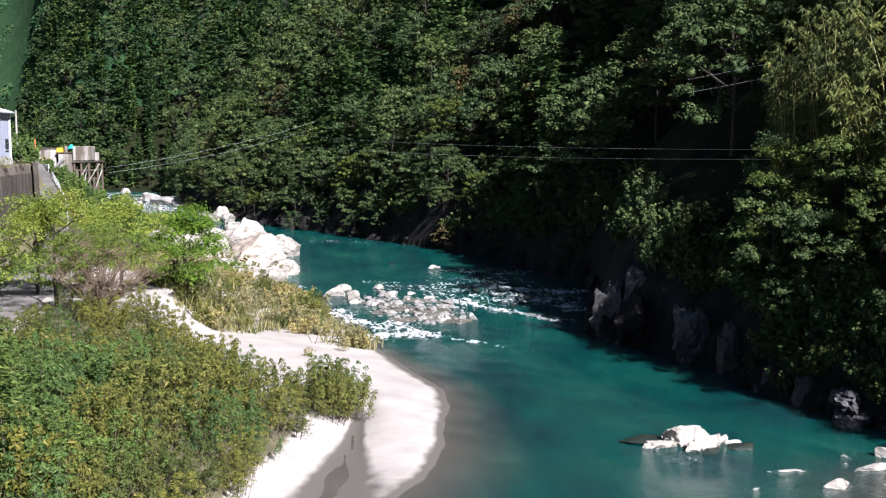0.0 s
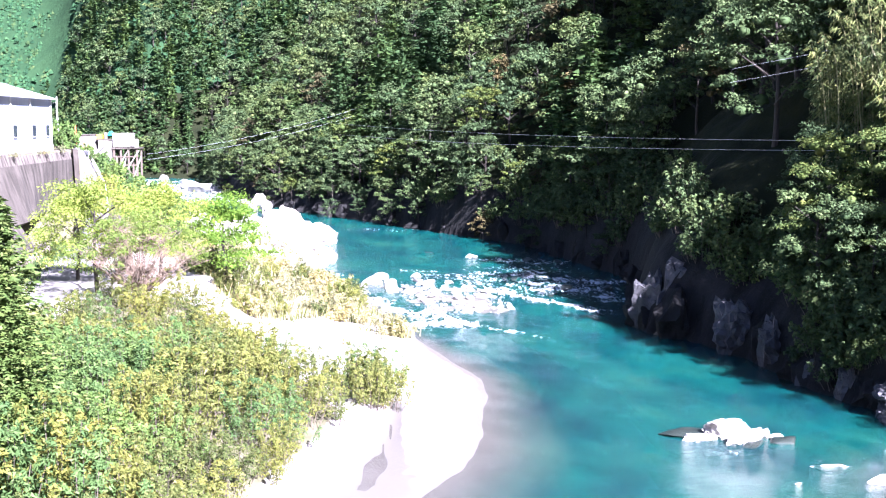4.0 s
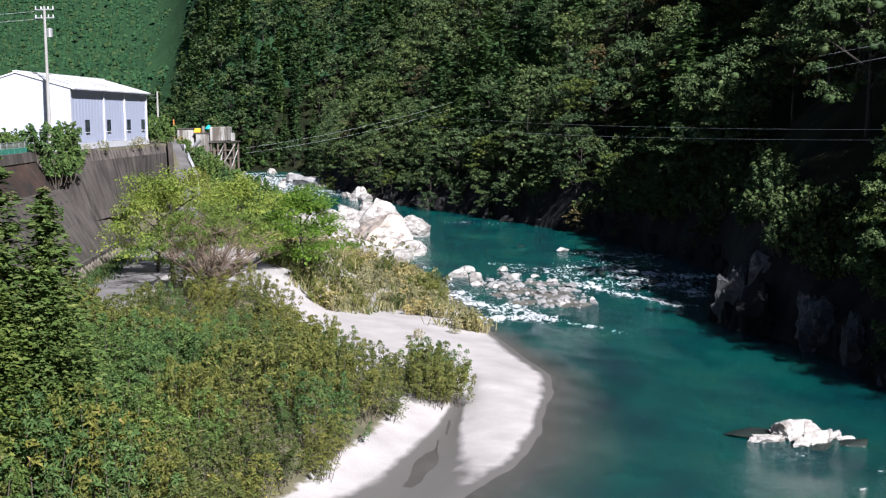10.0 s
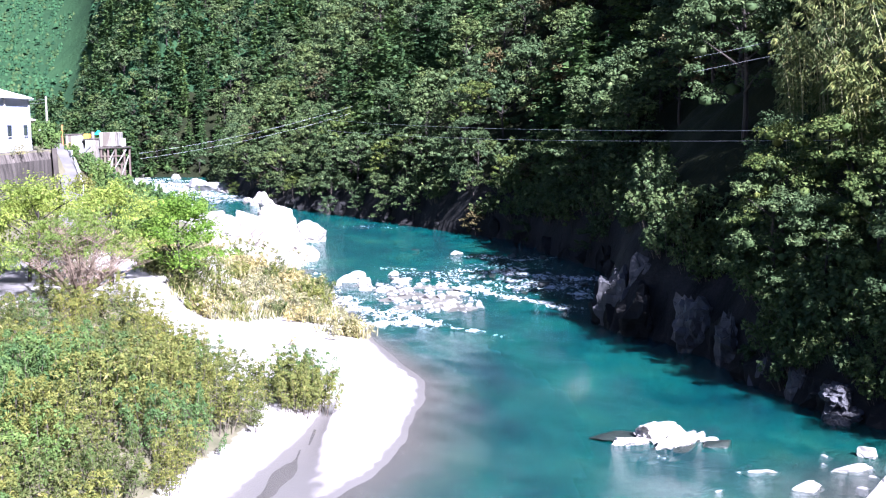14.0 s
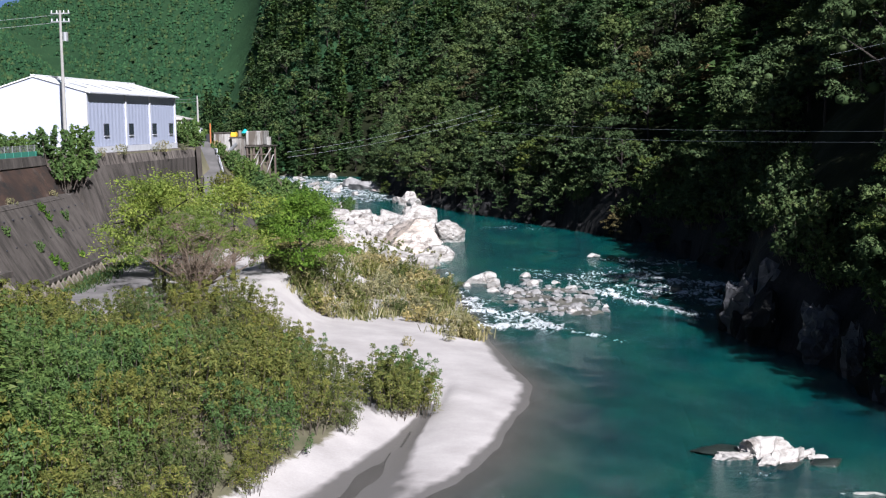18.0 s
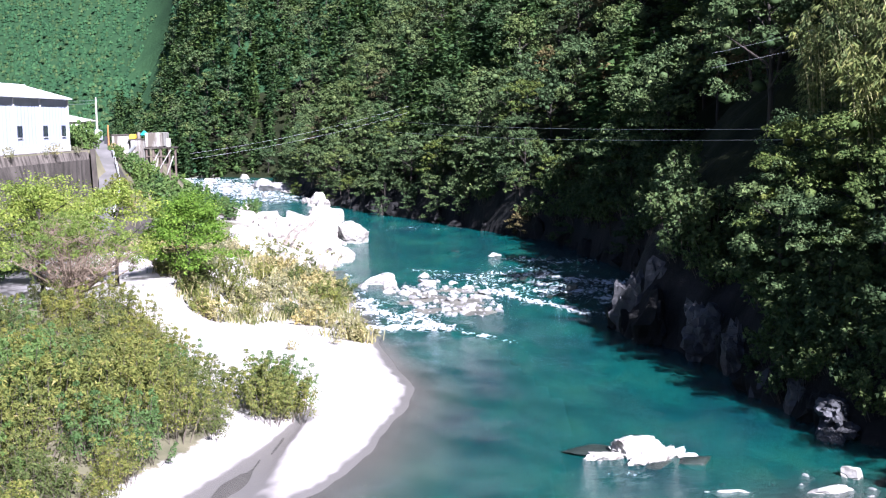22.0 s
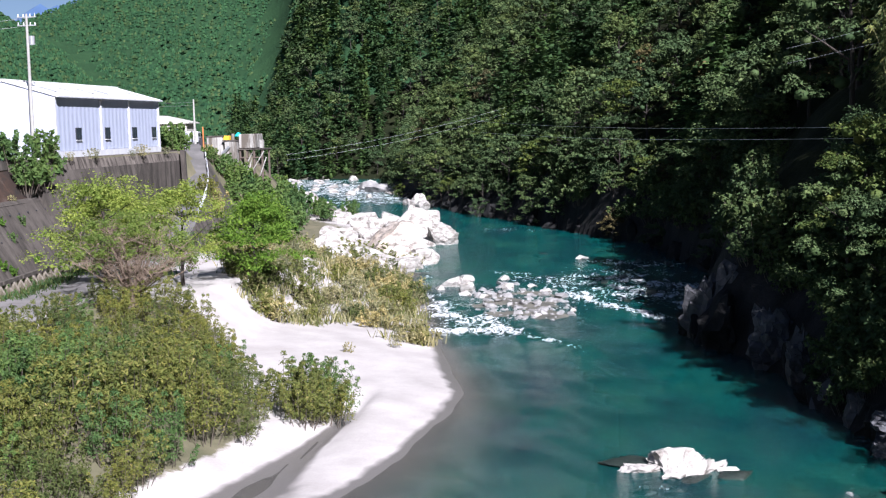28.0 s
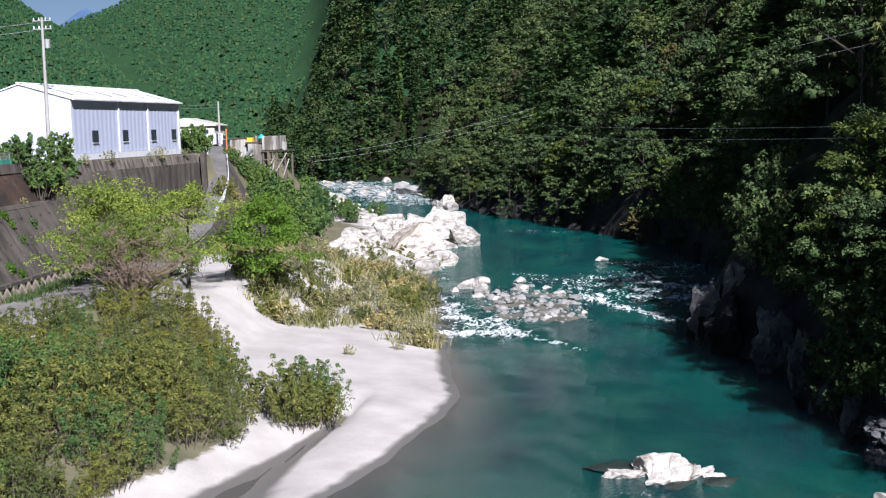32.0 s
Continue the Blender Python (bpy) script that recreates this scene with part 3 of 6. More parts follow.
# ---- water ----
STROKES = [(-4.6, 117, -0.6, 106, 1.7, 0.6), (-3.0, 111, 1.2, 101, 2.0, 0.72), (-1.8, 98.2, 4.3, 98.4, 1.6, 0.86), (1.6, 106, 4.2, 99.6, 1.2, 0.7), (4.3, 97.8, 8.2, 93.6, 0.5, 0.66), (8.2, 93.4, 10.6, 89.6, 0.5, 0.45), (0.8, 135, 4.6, 130.4, 1.1, 0.5), (3.0, 130.4, 10.0, 131.4, 1.3, 0.6), (7.0, 128, 8.4, 118, 1.4, 0.56), (8.3, 118, 11.2, 114.4, 1.3, 0.8), (11.2, 114, 16.3, 104, 1.3, 0.72), (9.6, 125.6, 14.0, 131, 1.6, 0.66), (10.2, 143, 18.7, 139, 1.8, 0.56), (12.0, 123, 15.8, 117, 1.5, 0.74), (15.8, 116.4, 18.6, 110, 1.5, 0.68), (14.0, 127, 20.0, 122, 1.6, 0.7), (20.0, 122, 23.0, 122.4, 1.4, 0.72), (16.8, 126, 18.4, 113, 1.5, 0.6), (13.0, 117, 10.8, 121, 1.2, 0.6), (-8.0, 141, -6.5, 130, 0.8, 0.4), (-6, 186, 4, 185, 3.0, 0.4), (-62, 330, -34, 260, 11.0, 0.66), (-80, 352, -58, 318, 14.0, 0.62), (-44, 300, -40, 275, 12.0, 0.66), (13.6, 57.2, 15.0, 56.8, 0.4, 0.42), (17.2, 54.2, 18.6, 54.0, 0.4, 0.5)]
wx = np.concatenate([np.linspace(-300, -60, 40), np.linspace(-58, -20, 30), np.arange(-19, -6, 0.5), np.arange(-6, 24, 0.33), np.arange(24, 36, 0.5)])
wy = np.concatenate([np.linspace(-120, 40, 20), np.arange(42, 88, 0.6), np.arange(88, 146, 0.36), np.arange(146, 150, 0.5), np.linspace(151, 430, 110), np.linspace(440, 600, 10)])
WX, WY = np.meshgrid(wx, wy)
foam = np.zeros_like(WX)
for x0_, y0_, sx_, sy_, a_ in ((15.5, 119, 7.5, 10, 0.50), (13, 132, 8, 8, 0.40), (0.5, 103, 4.6, 6, 0.50), (6, 129, 7, 5, 0.40), (-3.5, 113, 3, 6, 0.40), (16, 140, 5, 5, 0.38), (-46, 300, 22, 40, 0.5)):
    foam = np.maximum(foam, a_ * np.exp(-(((WX - x0_) / sx_) ** 2) - ((WY - y0_) / sy_) ** 2))
for x0_, y0_, x1_, y1_, w_, a_ in STROKES:
    dx_, dy_ = x1_ - x0_, y1_ - y0_
    bend_ = 0.9 * w_ * wobble(WX, WY, 2.4)
    k_ = np.clip(((WX - x0_) * dx_ + (WY - y0_) * dy_) / (dx_ * dx_ + dy_ * dy_), 0, 1)
    far_ = np.hypot(WX + bend_ - x0_ - k_ * dx_, (WY - y0_ - k_ * dy_) * 0.75)
    foam = np.maximum(foam, a_ * (0.86 + 0.14 * wobble(WX + 9, WY, 1.1)) * np.exp(-((far_ / (1.15 * w_)) ** 2)))
WZ = 0.20 * foam * wobble(WX * 3.1, WY * 2.3, 1.7) + 0.02 * wobble(WX, WY, 1.6) + 0.13 * foam * wobble(WX * 7, WY * 4, 1.9) + 0.05 * foam * wobble(WX * 17, WY * 9, 2.1)
WZ += np.interp(WY, [0, 98, 145, 250, 420, 600], [0, 0, 0.35, 0.6, 2.2, 3.0]) * np.where(WY > 98, 1, 0)
wi = np.arange(WX.size).reshape(WX.shape)
wf = np.stack([wi[:-1, :-1], wi[:-1, 1:], wi[1:, 1:], wi[1:, :-1]], -1).reshape(-1, 4)
wcx, wcy = (WX[:-1, :-1] + WX[1:, 1:]).ravel() / 2, (WY[:-1, :-1] + WY[1:, 1:]).ravel() / 2
keep = (wcx > left_x(wcy) - 9) & (wcx < right_x(wcy) + 3)
me = mesh_of("river", np.stack([WX, WY, WZ], -1).reshape(-1, 3), wf[keep], [M_WATER], None, True)
at_f = me.attributes.new("foam", "FLOAT", "POINT")
at_f.data.foreach_set("value", foam.ravel().astype(np.float32))
at_s = me.attributes.new("shoal", "FLOAT", "POINT")
shelf = np.interp(WY, [40, 50, 60, 70, 80, 95, 120], [7.5, 6.5, 5.5, 4.2, 3.0, 2.0, 1.8])
sh = np.clip(1 - (WX - left_x(WY)) / shelf, 0, 1) * (WY < 135)
sh = np.maximum(sh, 0.75 * np.exp(-(((WX - 22) / 4.5) ** 2) - ((WY - 50) / 5.5) ** 2))
at_s.data.foreach_set("value", sh.ravel().astype(np.float32))
river = tagged(new("water", me), "clear teal river with white rapids", "river", kind="structure")


# ---- leaves and plants ----
def leaves(count, centres, radii, length, width, squash=0.8, up=0.3, seed=0, droop=0.0, shell=0.55, three=False):
    """Leaf quads spread through a cloud of clumps, facing outwards and upwards."""
    g = np.random.default_rng(seed)
    centres, radii = np.asarray(centres, float), np.asarray(radii, float)
    w = radii ** 2 / (radii ** 2).sum()
    pick = g.choice(len(centres), count, p=w)
    d = g.normal(size=(count, 3))
    d /= np.linalg.norm(d, axis=1)[:, None]
    r = radii[pick] * (shell + (1 - shell) * g.random(count)) * (0.85 + 0.3 * g.random(count))
    p = centres[pick] + d * r[:, None] * np.array([1, 1, squash])
    nrm = d + g.normal(size=(count, 3)) * 0.42 + np.array([0, 0, up])
    nrm /= np.linalg.norm(nrm, axis=1)[:, None]
    t = np.cross(nrm, g.normal(size=(count, 3)))
    t[:, 2] -= droop
    t /= np.linalg.norm(t, axis=1)[:, None] + 1e-9
    b = np.cross(nrm, t)
    s = (0.6 + 0.8 * g.random(count))[:, None]
    t, b = t * s * length / 2, b * s * width / 2
    if three:
        return np.stack([p - t, p + t * 0.8 + b, p + t * 0.8 - b], 1)
    return np.stack([p - t, p + b - t * 0.15, p + t, p - b - t * 0.15], 1)


def blob(centres, radii, squash, seed, share=0.62, rings=4, sides=6):
    """Small dark cores inside the clumps, so that no light falls straight through."""
    g = np.random.default_rng(seed + 99)
    vs, fs = [], []
    for c, r in zip(centres, radii):
        o = len(vs)
        for i in range(rings + 1):
            a = math.pi * i / rings
            for k in range(sides):
                q = r * share * (0.8 + 0.4 * g.random())
                vs.append((c[0] + q * math.sin(a) * math.cos(k * math.tau / sides), c[1] + q * math.sin(a) * math.sin(k * math.tau / sides), c[2] + q * squash * math.cos(a)))
        for i in range(rings):
            for k in range(sides):
                fs.append((o + i * sides + k, o + (i + 1) * sides + k, o + (i + 1) * sides + (k + 1) % sides, o + i * sides + (k + 1) % sides))
    return np.array(vs), np.array(fs)


def limbs(height, reach, r0, count, seed, fork=0.35, lean=0.1, levels=1):
    """A tapered trunk with limbs; returns the bmesh and the limb tips."""
    g = np.random.default_rng(seed)
    bm, tips = bmesh.new(), []
    p, r, steps = Vector((0, 0, -0.6)), r0, 4
    trunk = [p]
    for i in range(steps):
        q = p + Vector((g.normal() * lean, g.normal() * lean, (height + 0.6) / steps))
        tube(bm, p, q, r, r * 0.75, 7)
        p, r = q, r * 0.75
        trunk.append(p)
    for k in range(count):
        s = fork + (1 - fork) * (k + g.random()) / count
        base = trunk[0].lerp(trunk[-1], min(s, 0.98))
        a = k * 2.4 + g.random()
        out = reach * (1.1 - 0.6 * s) * (0.7 + 0.5 * g.random())
        mid = base + Vector((math.cos(a) * out * 0.5, math.sin(a) * out * 0.5, out * 0.35))
        tip = base + Vector((math.cos(a) * out, math.sin(a) * out, out * (0.5 + 0.3 * g.random())))
        tube(bm, base, mid, r0 * 0.35, r0 * 0.2, 5)
        tube(bm, mid, tip, r0 * 0.2, r0 * 0.06, 5)
        tips.append(tip)
        for j in range(levels):
            t2 = mid + Vector((g.normal(), g.normal(), 0.4 + g.random())) * out * 0.35
            tube(bm, mid, t2, r0 * 0.12, r0 * 0.03, 4)
            tips.append(t2)
    return bm, tips


def sprays(centres, radii, per, length, width, seed, squash=0.7, low=-0.3, up=0.55, spread=0.4):
    """Leaf triangles on the upper shells of many small clumps, tilted outwards and to the sky."""
    g = np.random.default_rng(seed)
    c = np.repeat(np.asarray(centres, float), per, 0)
    r = np.repeat(np.asarray(radii, float), per)
    n = len(c)
    z = low + (1 - low) * g.random(n) ** 0.8
    a = g.random(n) * math.tau
    h = np.sqrt(np.maximum(1 - z * z, 0))
    d = np.stack([h * np.cos(a), h * np.sin(a), z], -1)
    p = c + d * (r * (0.55 + 0.55 * g.random(n)))[:, None] * np.array([1, 1, squash])
    nrm = d * 0.6 + g.normal(size=(n, 3)) * spread + np.array([0, 0, up])
    nrm /= np.linalg.norm(nrm, axis=1)[:, None]
    t = np.cross(nrm, g.normal(size=(n, 3)))
    t /= np.linalg.norm(t, axis=1)[:, None] + 1e-9
    b = np.cross(nrm, t)
    k = (0.55 + 0.9 * g.random(n))[:, None]
    t, b = t * k * length / 2, b * k * width / 2
    return np.stack([p - t, p + t * 0.7 + b, p + t - b * 0.7], 1)


def broad_tree(seed, leaf, height=9.0, spread=3.8, lobes=17, subs=6, per=27, size=0.35, name="broadleaf_tree", fat=1.0, core=0.33):
    """A crown of uneven lobes, each broken into small leafy pads with dark gaps between them."""
    g = np.random.default_rng(seed)
    c, r, sc, sr = [], [], [], []
    for i in range(lobes):
        s = (i + 0.5) / lobes
        a = i * 2.4 + 0.9 * g.random()
        k = spread * math.sqrt(s) * (0.72 + 0.34 * g.random())
        z = height * (0.95 - 0.62 * s ** 1.5 - 0.14 * g.random())
        big = spread * (0.24 + 0.17 * g.random())
        c.append((k * math.cos(a), k * math.sin(a), z))
        r.append(big)
        for j in range(subs):
            e = g.normal(size=3)
            e[2] = abs(e[2]) * 0.8 - 0.15
            e /= np.linalg.norm(e)
            q = big * (0.55 + 0.55 * g.random())
            sc.append((c[-1][0] + e[0] * q, c[-1][1] + e[1] * q, z + e[2] * q * 0.75))
            sr.append(big * (0.30 + 0.30 * g.random()) * fat)
    t = thing(name, (0, 0, 0), "", "")
    bm, _ = limbs(height * 0.72, spread * 0.8, 0.12 + height * 0.01, 7, seed)
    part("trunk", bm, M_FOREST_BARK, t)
    q = sprays(sc, sr, per, size, size * 0.62, seed)
    part("crown", quads_mesh("crown", q, [leaf], None, blob(c, r, 0.75, seed, core, 3, 5)), leaf, t)
    return t


def cedar_tree(seed, leaf, height=15.0, spread=2.6, whorls=24, arms=8, per=9, size=0.62, low=0.1):
    """A pointed conifer: whorls of drooping boughs, each a fringe of needle sprays."""
    g = np.random.default_rng(seed)
    rows = []
    for i in range(whorls):
        s = (i + 0.4 * g.random()) / whorls
        z0 = height * (low + (0.97 - low) * s)
        rad = spread * (1 - s) ** 0.8 * (0.8 + 0.35 * g.random()) + 0.12
        k = max(4, int(arms * (1 - 0.45 * s)))
        for j in range(k):
            a = j * math.tau / k + i * 1.3 + 0.5 * g.random()
            rows.append((a, rad * (0.6 + 0.65 * g.random()), z0 + 0.55 * g.normal() * height / whorls, 0.10 + 0.35 * (1 - s) * g.random()))
    R = np.repeat(np.array(rows), per, 0)
    n = len(R)
    u = 0.25 + 0.78 * g.random(n)
    ax, out = np.stack([np.cos(R[:, 0]), np.sin(R[:, 0])], -1), R[:, 1] * u
    p = np.stack([ax[:, 0] * out, ax[:, 1] * out, R[:, 2] + 0.35 * R[:, 1] * u - R[:, 3] * R[:, 1] * u * u * 1.5], -1)
    p += g.normal(size=(n, 3)) * np.array([0.16, 0.16, 0.14]) * (R[:, 1:2] * 0.6 + 0.2)
    side = np.stack([-ax[:, 1], ax[:, 0], 0 * u], -1)
    fwd = np.stack([ax[:, 0], ax[:, 1], 0.12 - 0.35 * u], -1) + side * g.normal(size=(n, 1)) * 0.7
    fwd /= np.linalg.norm(fwd, axis=1)[:, None]
    wid = np.cross(fwd, g.normal(size=(n, 3)) * 0.45 + np.array([0, 0, 1.0]))
    wid /= np.linalg.norm(wid, axis=1)[:, None] + 1e-9
    k = (0.55 + 0.8 * g.random(n))[:, None]
    q = np.stack([p + fwd * k * size * 0.6, p - fwd * k * size * 0.4 + wid * k * size * 0.3, p - fwd * k * size * 0.4 - wid * k * size * 0.3], 1)
    t = thing("cedar_tree", (0, 0, 0), "", "")
    bm = bmesh.new()
    tube(bm, (0, 0, -0.6), (0, 0, height * 0.97), 0.22, 0.03, 6)
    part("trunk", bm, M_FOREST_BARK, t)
    cc = [(0, 0, height * (low + (0.9 - low) * i / 6)) for i in range(7)]
    cr = [spread * (1 - i / 7) ** 0.8 * 0.55 + 0.1 for i in range(7)]
    part("crown", quads_mesh("crown", q, [leaf], None, blob(cc, cr, 1.6, seed, 0.5, 3, 6)), leaf, t)
    return t


def bamboo_clump(seed, height=12.5, stems=10, per=330):
    """Leaning culms that arch over at the tip, each a feathery plume of narrow drooping leaves."""
    g = np.random.default_rng(seed)
    t = thing("bamboo_clump", (0, 0, 0), "", "")
    Q = []
    for k in range(stems):
        bm = bmesh.new()
        a, d = g.random() * math.tau, 1.9 * math.sqrt(g.random())
        h = height * (0.68 + 0.42 * g.random())
        lean = Vector((math.cos(a), math.sin(a), 0)) * (0.7 + 1.5 * g.random())
        base = Vector((d * math.cos(a), d * math.sin(a), -0.4))
        pts = [base + Vector((0, 0, h * s)) + lean * s ** 2.6 - Vector((0, 0, 0.10 * h * max(s - 0.75, 0) * 4 * s)) for s in (0, 0.35, 0.6, 0.78, 0.9, 1.0)]
        for i in range(5):
            tube(bm, pts[i], pts[i + 1], 0.055 - 0.009 * i, 0.046 - 0.009 * i, 5)
        part("culm", bm, M_CULM, t)
        s = 0.32 + 0.68 * g.random(per) ** 0.85
        P = np.array([[*p] for p in pts])
        axis = np.stack([np.interp(s, (0, 0.35, 0.6, 0.78, 0.9, 1.0), P[:, i]) for i in range(3)], -1)
        twig = np.round(s * 26)
        rr = np.interp(s, (0.3, 0.5, 0.8, 1.0), (0.5, 1.0, 0.8, 0.22)) * g.random(per) ** 0.6
        an = twig * 2.4 + a + g.normal(size=per) * 0.35
        axis += np.stack([rr * np.cos(an), rr * np.sin(an), 0.25 * rr - 0.35 * rr * rr + g.normal(size=per) * 0.08], -1)
        f = np.stack([np.cos(an) + 0.5 * g.normal(size=per), np.sin(an) + 0.5 * g.normal(size=per), -0.8 - 0.5 * g.random(per)], -1)
        f /= np.linalg.norm(f, axis=1)[:, None]
        w = np.cross(f, g.normal(size=(per, 3)))
        w /= np.linalg.norm(w, axis=1)[:, None]
        ln = (0.26 + 0.22 * g.random(per))[:, None]
        Q.append(np.stack([axis + w * 0.05, axis - w * 0.05, axis + f * ln], 1))
    part("crown", quads_mesh("crown", np.concatenate(Q), [L_BAMBOO]), L_BAMBOO, t)
    return t


def shrub(seed, leaf, height=3.2, spread=1.9, count=2600, size=0.19, narrow=0.30, name="thicket_shrub", stems=14):
    """Shoots of uneven height fanning from one root, each carrying a few leafy tufts with gaps between them."""
    g = np.random.default_rng(seed)
    t = thing(name, (0, 0, 0), "", "")
    bm = bmesh.new()
    c, r = [], []
    for k in range(stems):
        a, d = k * 2.4 + g.random(), spread * math.sqrt((k + 0.5) / stems) * (0.7 + 0.45 * g.random())
        h = height * (0.55 + 0.5 * g.random()) * (1 - 0.35 * (d / spread) ** 2)
        top, root = Vector((d * math.cos(a), d * math.sin(a), h)), Vector((0.4 * d * math.cos(a), 0.4 * d * math.sin(a), -0.4))
        tube(bm, root, top, 0.03, 0.008, 3)
        for s in (0.45, 0.68, 0.88, 1.03):
            p = root.lerp(top, s) + Vector((g.normal(), g.normal(), 0)) * 0.13 * spread * (1.15 - s)
            c.append(tuple(p))
            r.append(spread * (0.31 - 0.2 * s) * (0.75 + 0.5 * g.random()))
    if name != "dry_weed":
        part("woody_base", bm, M_BARK, t)
    q = sprays(c, r, max(count // len(c), 3), size, size * narrow * 1.5, seed, 1.1, -0.55, 0.35, 0.45)
    part("foliage", quads_mesh("foliage", q, [leaf]), leaf, t)
    return t


def stamp(kinds, places, label, category, group):
    """Copies of the first plants at the places (x, y, z, turn, scale); the patterns go away afterwards."""
    g = np.random.default_rng(len(places))
    for i, (x, y, z, turn, s) in enumerate(places):
        src = kinds[int(g.integers(len(kinds)))]
        ob = copy_thing(src, pose(x, y, z, 0, 0, turn) @ Matrix.Diagonal((s, s, s * (0.9 + 0.2 * g.random()), 1)))
        tagged(ob, label if isinstance(label, str) else label[i % len(label)], category, group)


def discard(things):
    for t in things:
        for o in [*t.children_recursive, t]:
            bpy.data.objects.remove(o)


# right-bank wood: the trees nearest the water one by one
oak = [broad_tree(11 + i, L_BROAD, 8.5 + i % 3, 3.6 + 0.3 * (i % 3)) for i in range(6)]
bright_oak = [broad_tree(31 + i, L_LIT, 8, 3.3, 15, 6, 30, 0.32, "young_tree") for i in range(2)]
russet = [broad_tree(41, L_RUSSET, 8, 3.4, name="russet_tree")]
near_oak = [broad_tree(13 + 7 * i, L_BROAD, 9 + i % 2, 3.7, 19, 7, 46, 0.23, "evergreen_tree") for i in range(4)]
near_lit = [broad_tree(15 + 7 * i, L_LIT, 9 + i % 2, 3.7, 19, 7, 46, 0.22, "fresh_green_tree") for i in range(3)]
cedar = [cedar_tree(51 + i, L_CEDAR, 11.5 + 1.2 * i, 3.5 + 0.15 * i, 18, 9, 14, 0.62) for i in range(4)]
bamboo = [bamboo_clump(61 + i) for i in range(4)]
wood = []
for row in range(8):
    d = (0.9, 3.4, 7.0, 11.5, 16.5, 22, 28, 34)[row]
    y = 52.0
    while y < 342:
        jit = rng.normal(size=2)
        yy = y + jit[0] * 1.3
        slope = (right_x(yy + 4) - right_x(yy - 4)) / 8
        x = right_x(yy) + d * math.sqrt(1 + slope * slope) + jit[1] * 1.0
        wood.append((x, yy, row))
        y += (4.8 + 0.4 * row) / math.sqrt(1 + slope * slope)
groups = {"near_oak": [], "near_lit": [], "oak": [], "bright": [], "russet": [], "cedar": [], "bamboo": []}
for x, y, row in wood:
    if (y < 60 and row < 2) or (y < 104 and row < 1) or (y < 110 and row > 5) or (62 < y < 93 and row in (2, 3, 4)) or (87 < y < 124 and row < 3) or (81 < y < 88 and row < 2):
        continue
    u = rng.random()
    kind = "oak"
    slopeside = wobble(x, y, 21.0)
    if y > 150 and row > 1 and u < 0.12 + 0.75 * slopeside + (0.15 if y > 200 else 0):
        kind = "cedar"
    elif u > 0.965:
        kind = "russet"
    elif u > 0.87:
        kind = "bright"
    if kind == "oak" and y < 112:
        kind = "near_oak"
    s = (0.75 + 0.5 * rng.random()) * (0.5, 0.78, 1.05, 1.05, 1.08, 1.18, 1.2, 1.25)[row]
    if y < 112 and row >= 2:
        s *= 1.25
    groups[kind].append((x, y, land1(x, y) - 0.4, rng.random() * 360, s))
# the sunlit grove above the shoal: fresh trees at the front, bamboo behind
for i, (x, y, s) in enumerate(((26.4, 77.5, 0.95), (28.6, 72.6, 0.95), (27.4, 81.5, 0.95), (30.6, 76.0, 0.9), (28.8, 67.6, 0.8), (32.0, 69.5, 0.9), (33.6, 64.5, 0.85), (31.0, 63.4, 0.65))):
    groups["near_lit" if i % 3 != 2 else "near_oak"].append((x, y, land1(x, y) - 0.4, 77.0 * i, s))
# trees on the unseen knoll, added to cast shade on the lower bank
for i in range(26):
    x, y = 42 + 20 * rng.random(), 26 + 30 * rng.random()
    groups["oak"].append((x, y, land1(x, y) - 0.4, rng.random() * 360, 1.1 + 0.4 * rng.random()))
for i in range(30):
    x, y = 30.6 + 13 * rng.random(), 67 + 27 * rng.random()
    groups["bamboo"].append((x, y, land1(x, y) - 0.3, rng.random() * 360, 0.95 + 0.4 * rng.random()))
stamp(oak, groups["oak"], ["dark evergreen broadleaf tree on the steep river bank", "dense green broadleaf tree leaning over the river"], "tree", "right-bank wood")
stamp(near_oak, groups["near_oak"], ["dark evergreen broadleaf tree on the steep river bank", "dense green broadleaf tree leaning over the river"], "tree", "right-bank wood")
stamp(near_lit, groups["near_lit"], "fresh yellow-green sunlit tree on the bank above the shoal", "tree", "right-bank wood")
stamp(bright_oak, groups["bright"], "bright green young tree on the wooded slope", "tree", "right-bank wood")
stamp(russet, groups["russet"], "russet-tinged tree among green ones on the slope", "tree", "right-bank wood")
stamp(cedar, groups["cedar"], "tall dark green cedar on the wooded slope", "tree", "right-bank wood")
stamp(bamboo, groups["bamboo"], "feathery yellow-green bamboo clump on the bank", "bamboo", "right-bank bamboo")
drape = [shrub(401 + i, L_BROAD, 2.6, 2.0, 620, 0.34, 0.5, "bank_shrub") for i in range(3)]
hang = []
for i in range(150):
    y = 59 + (190 * rng.random() if i < 100 else 45 * rng.random())
    slope = (right_x(y + 4) - right_x(y - 4)) / 8
    q = rng.random()
    x = right_x(y) + (1.6 + 3.4 * q) * math.sqrt(1 + slope * slope)
    hang.append((x, y, land1(x, y) - 0.5, rng.random() * 360, 0.6 + 0.6 * rng.random()))
for i in range(90):
    y = 57 + 26 * rng.random()
    x = right_x(y) + 2.0 + 6.0 * rng.random()
    hang.append((x, y, max(land1(x, y), 0.4) - 0.4, rng.random() * 360, 0.7 + 0.5 * rng.random()))
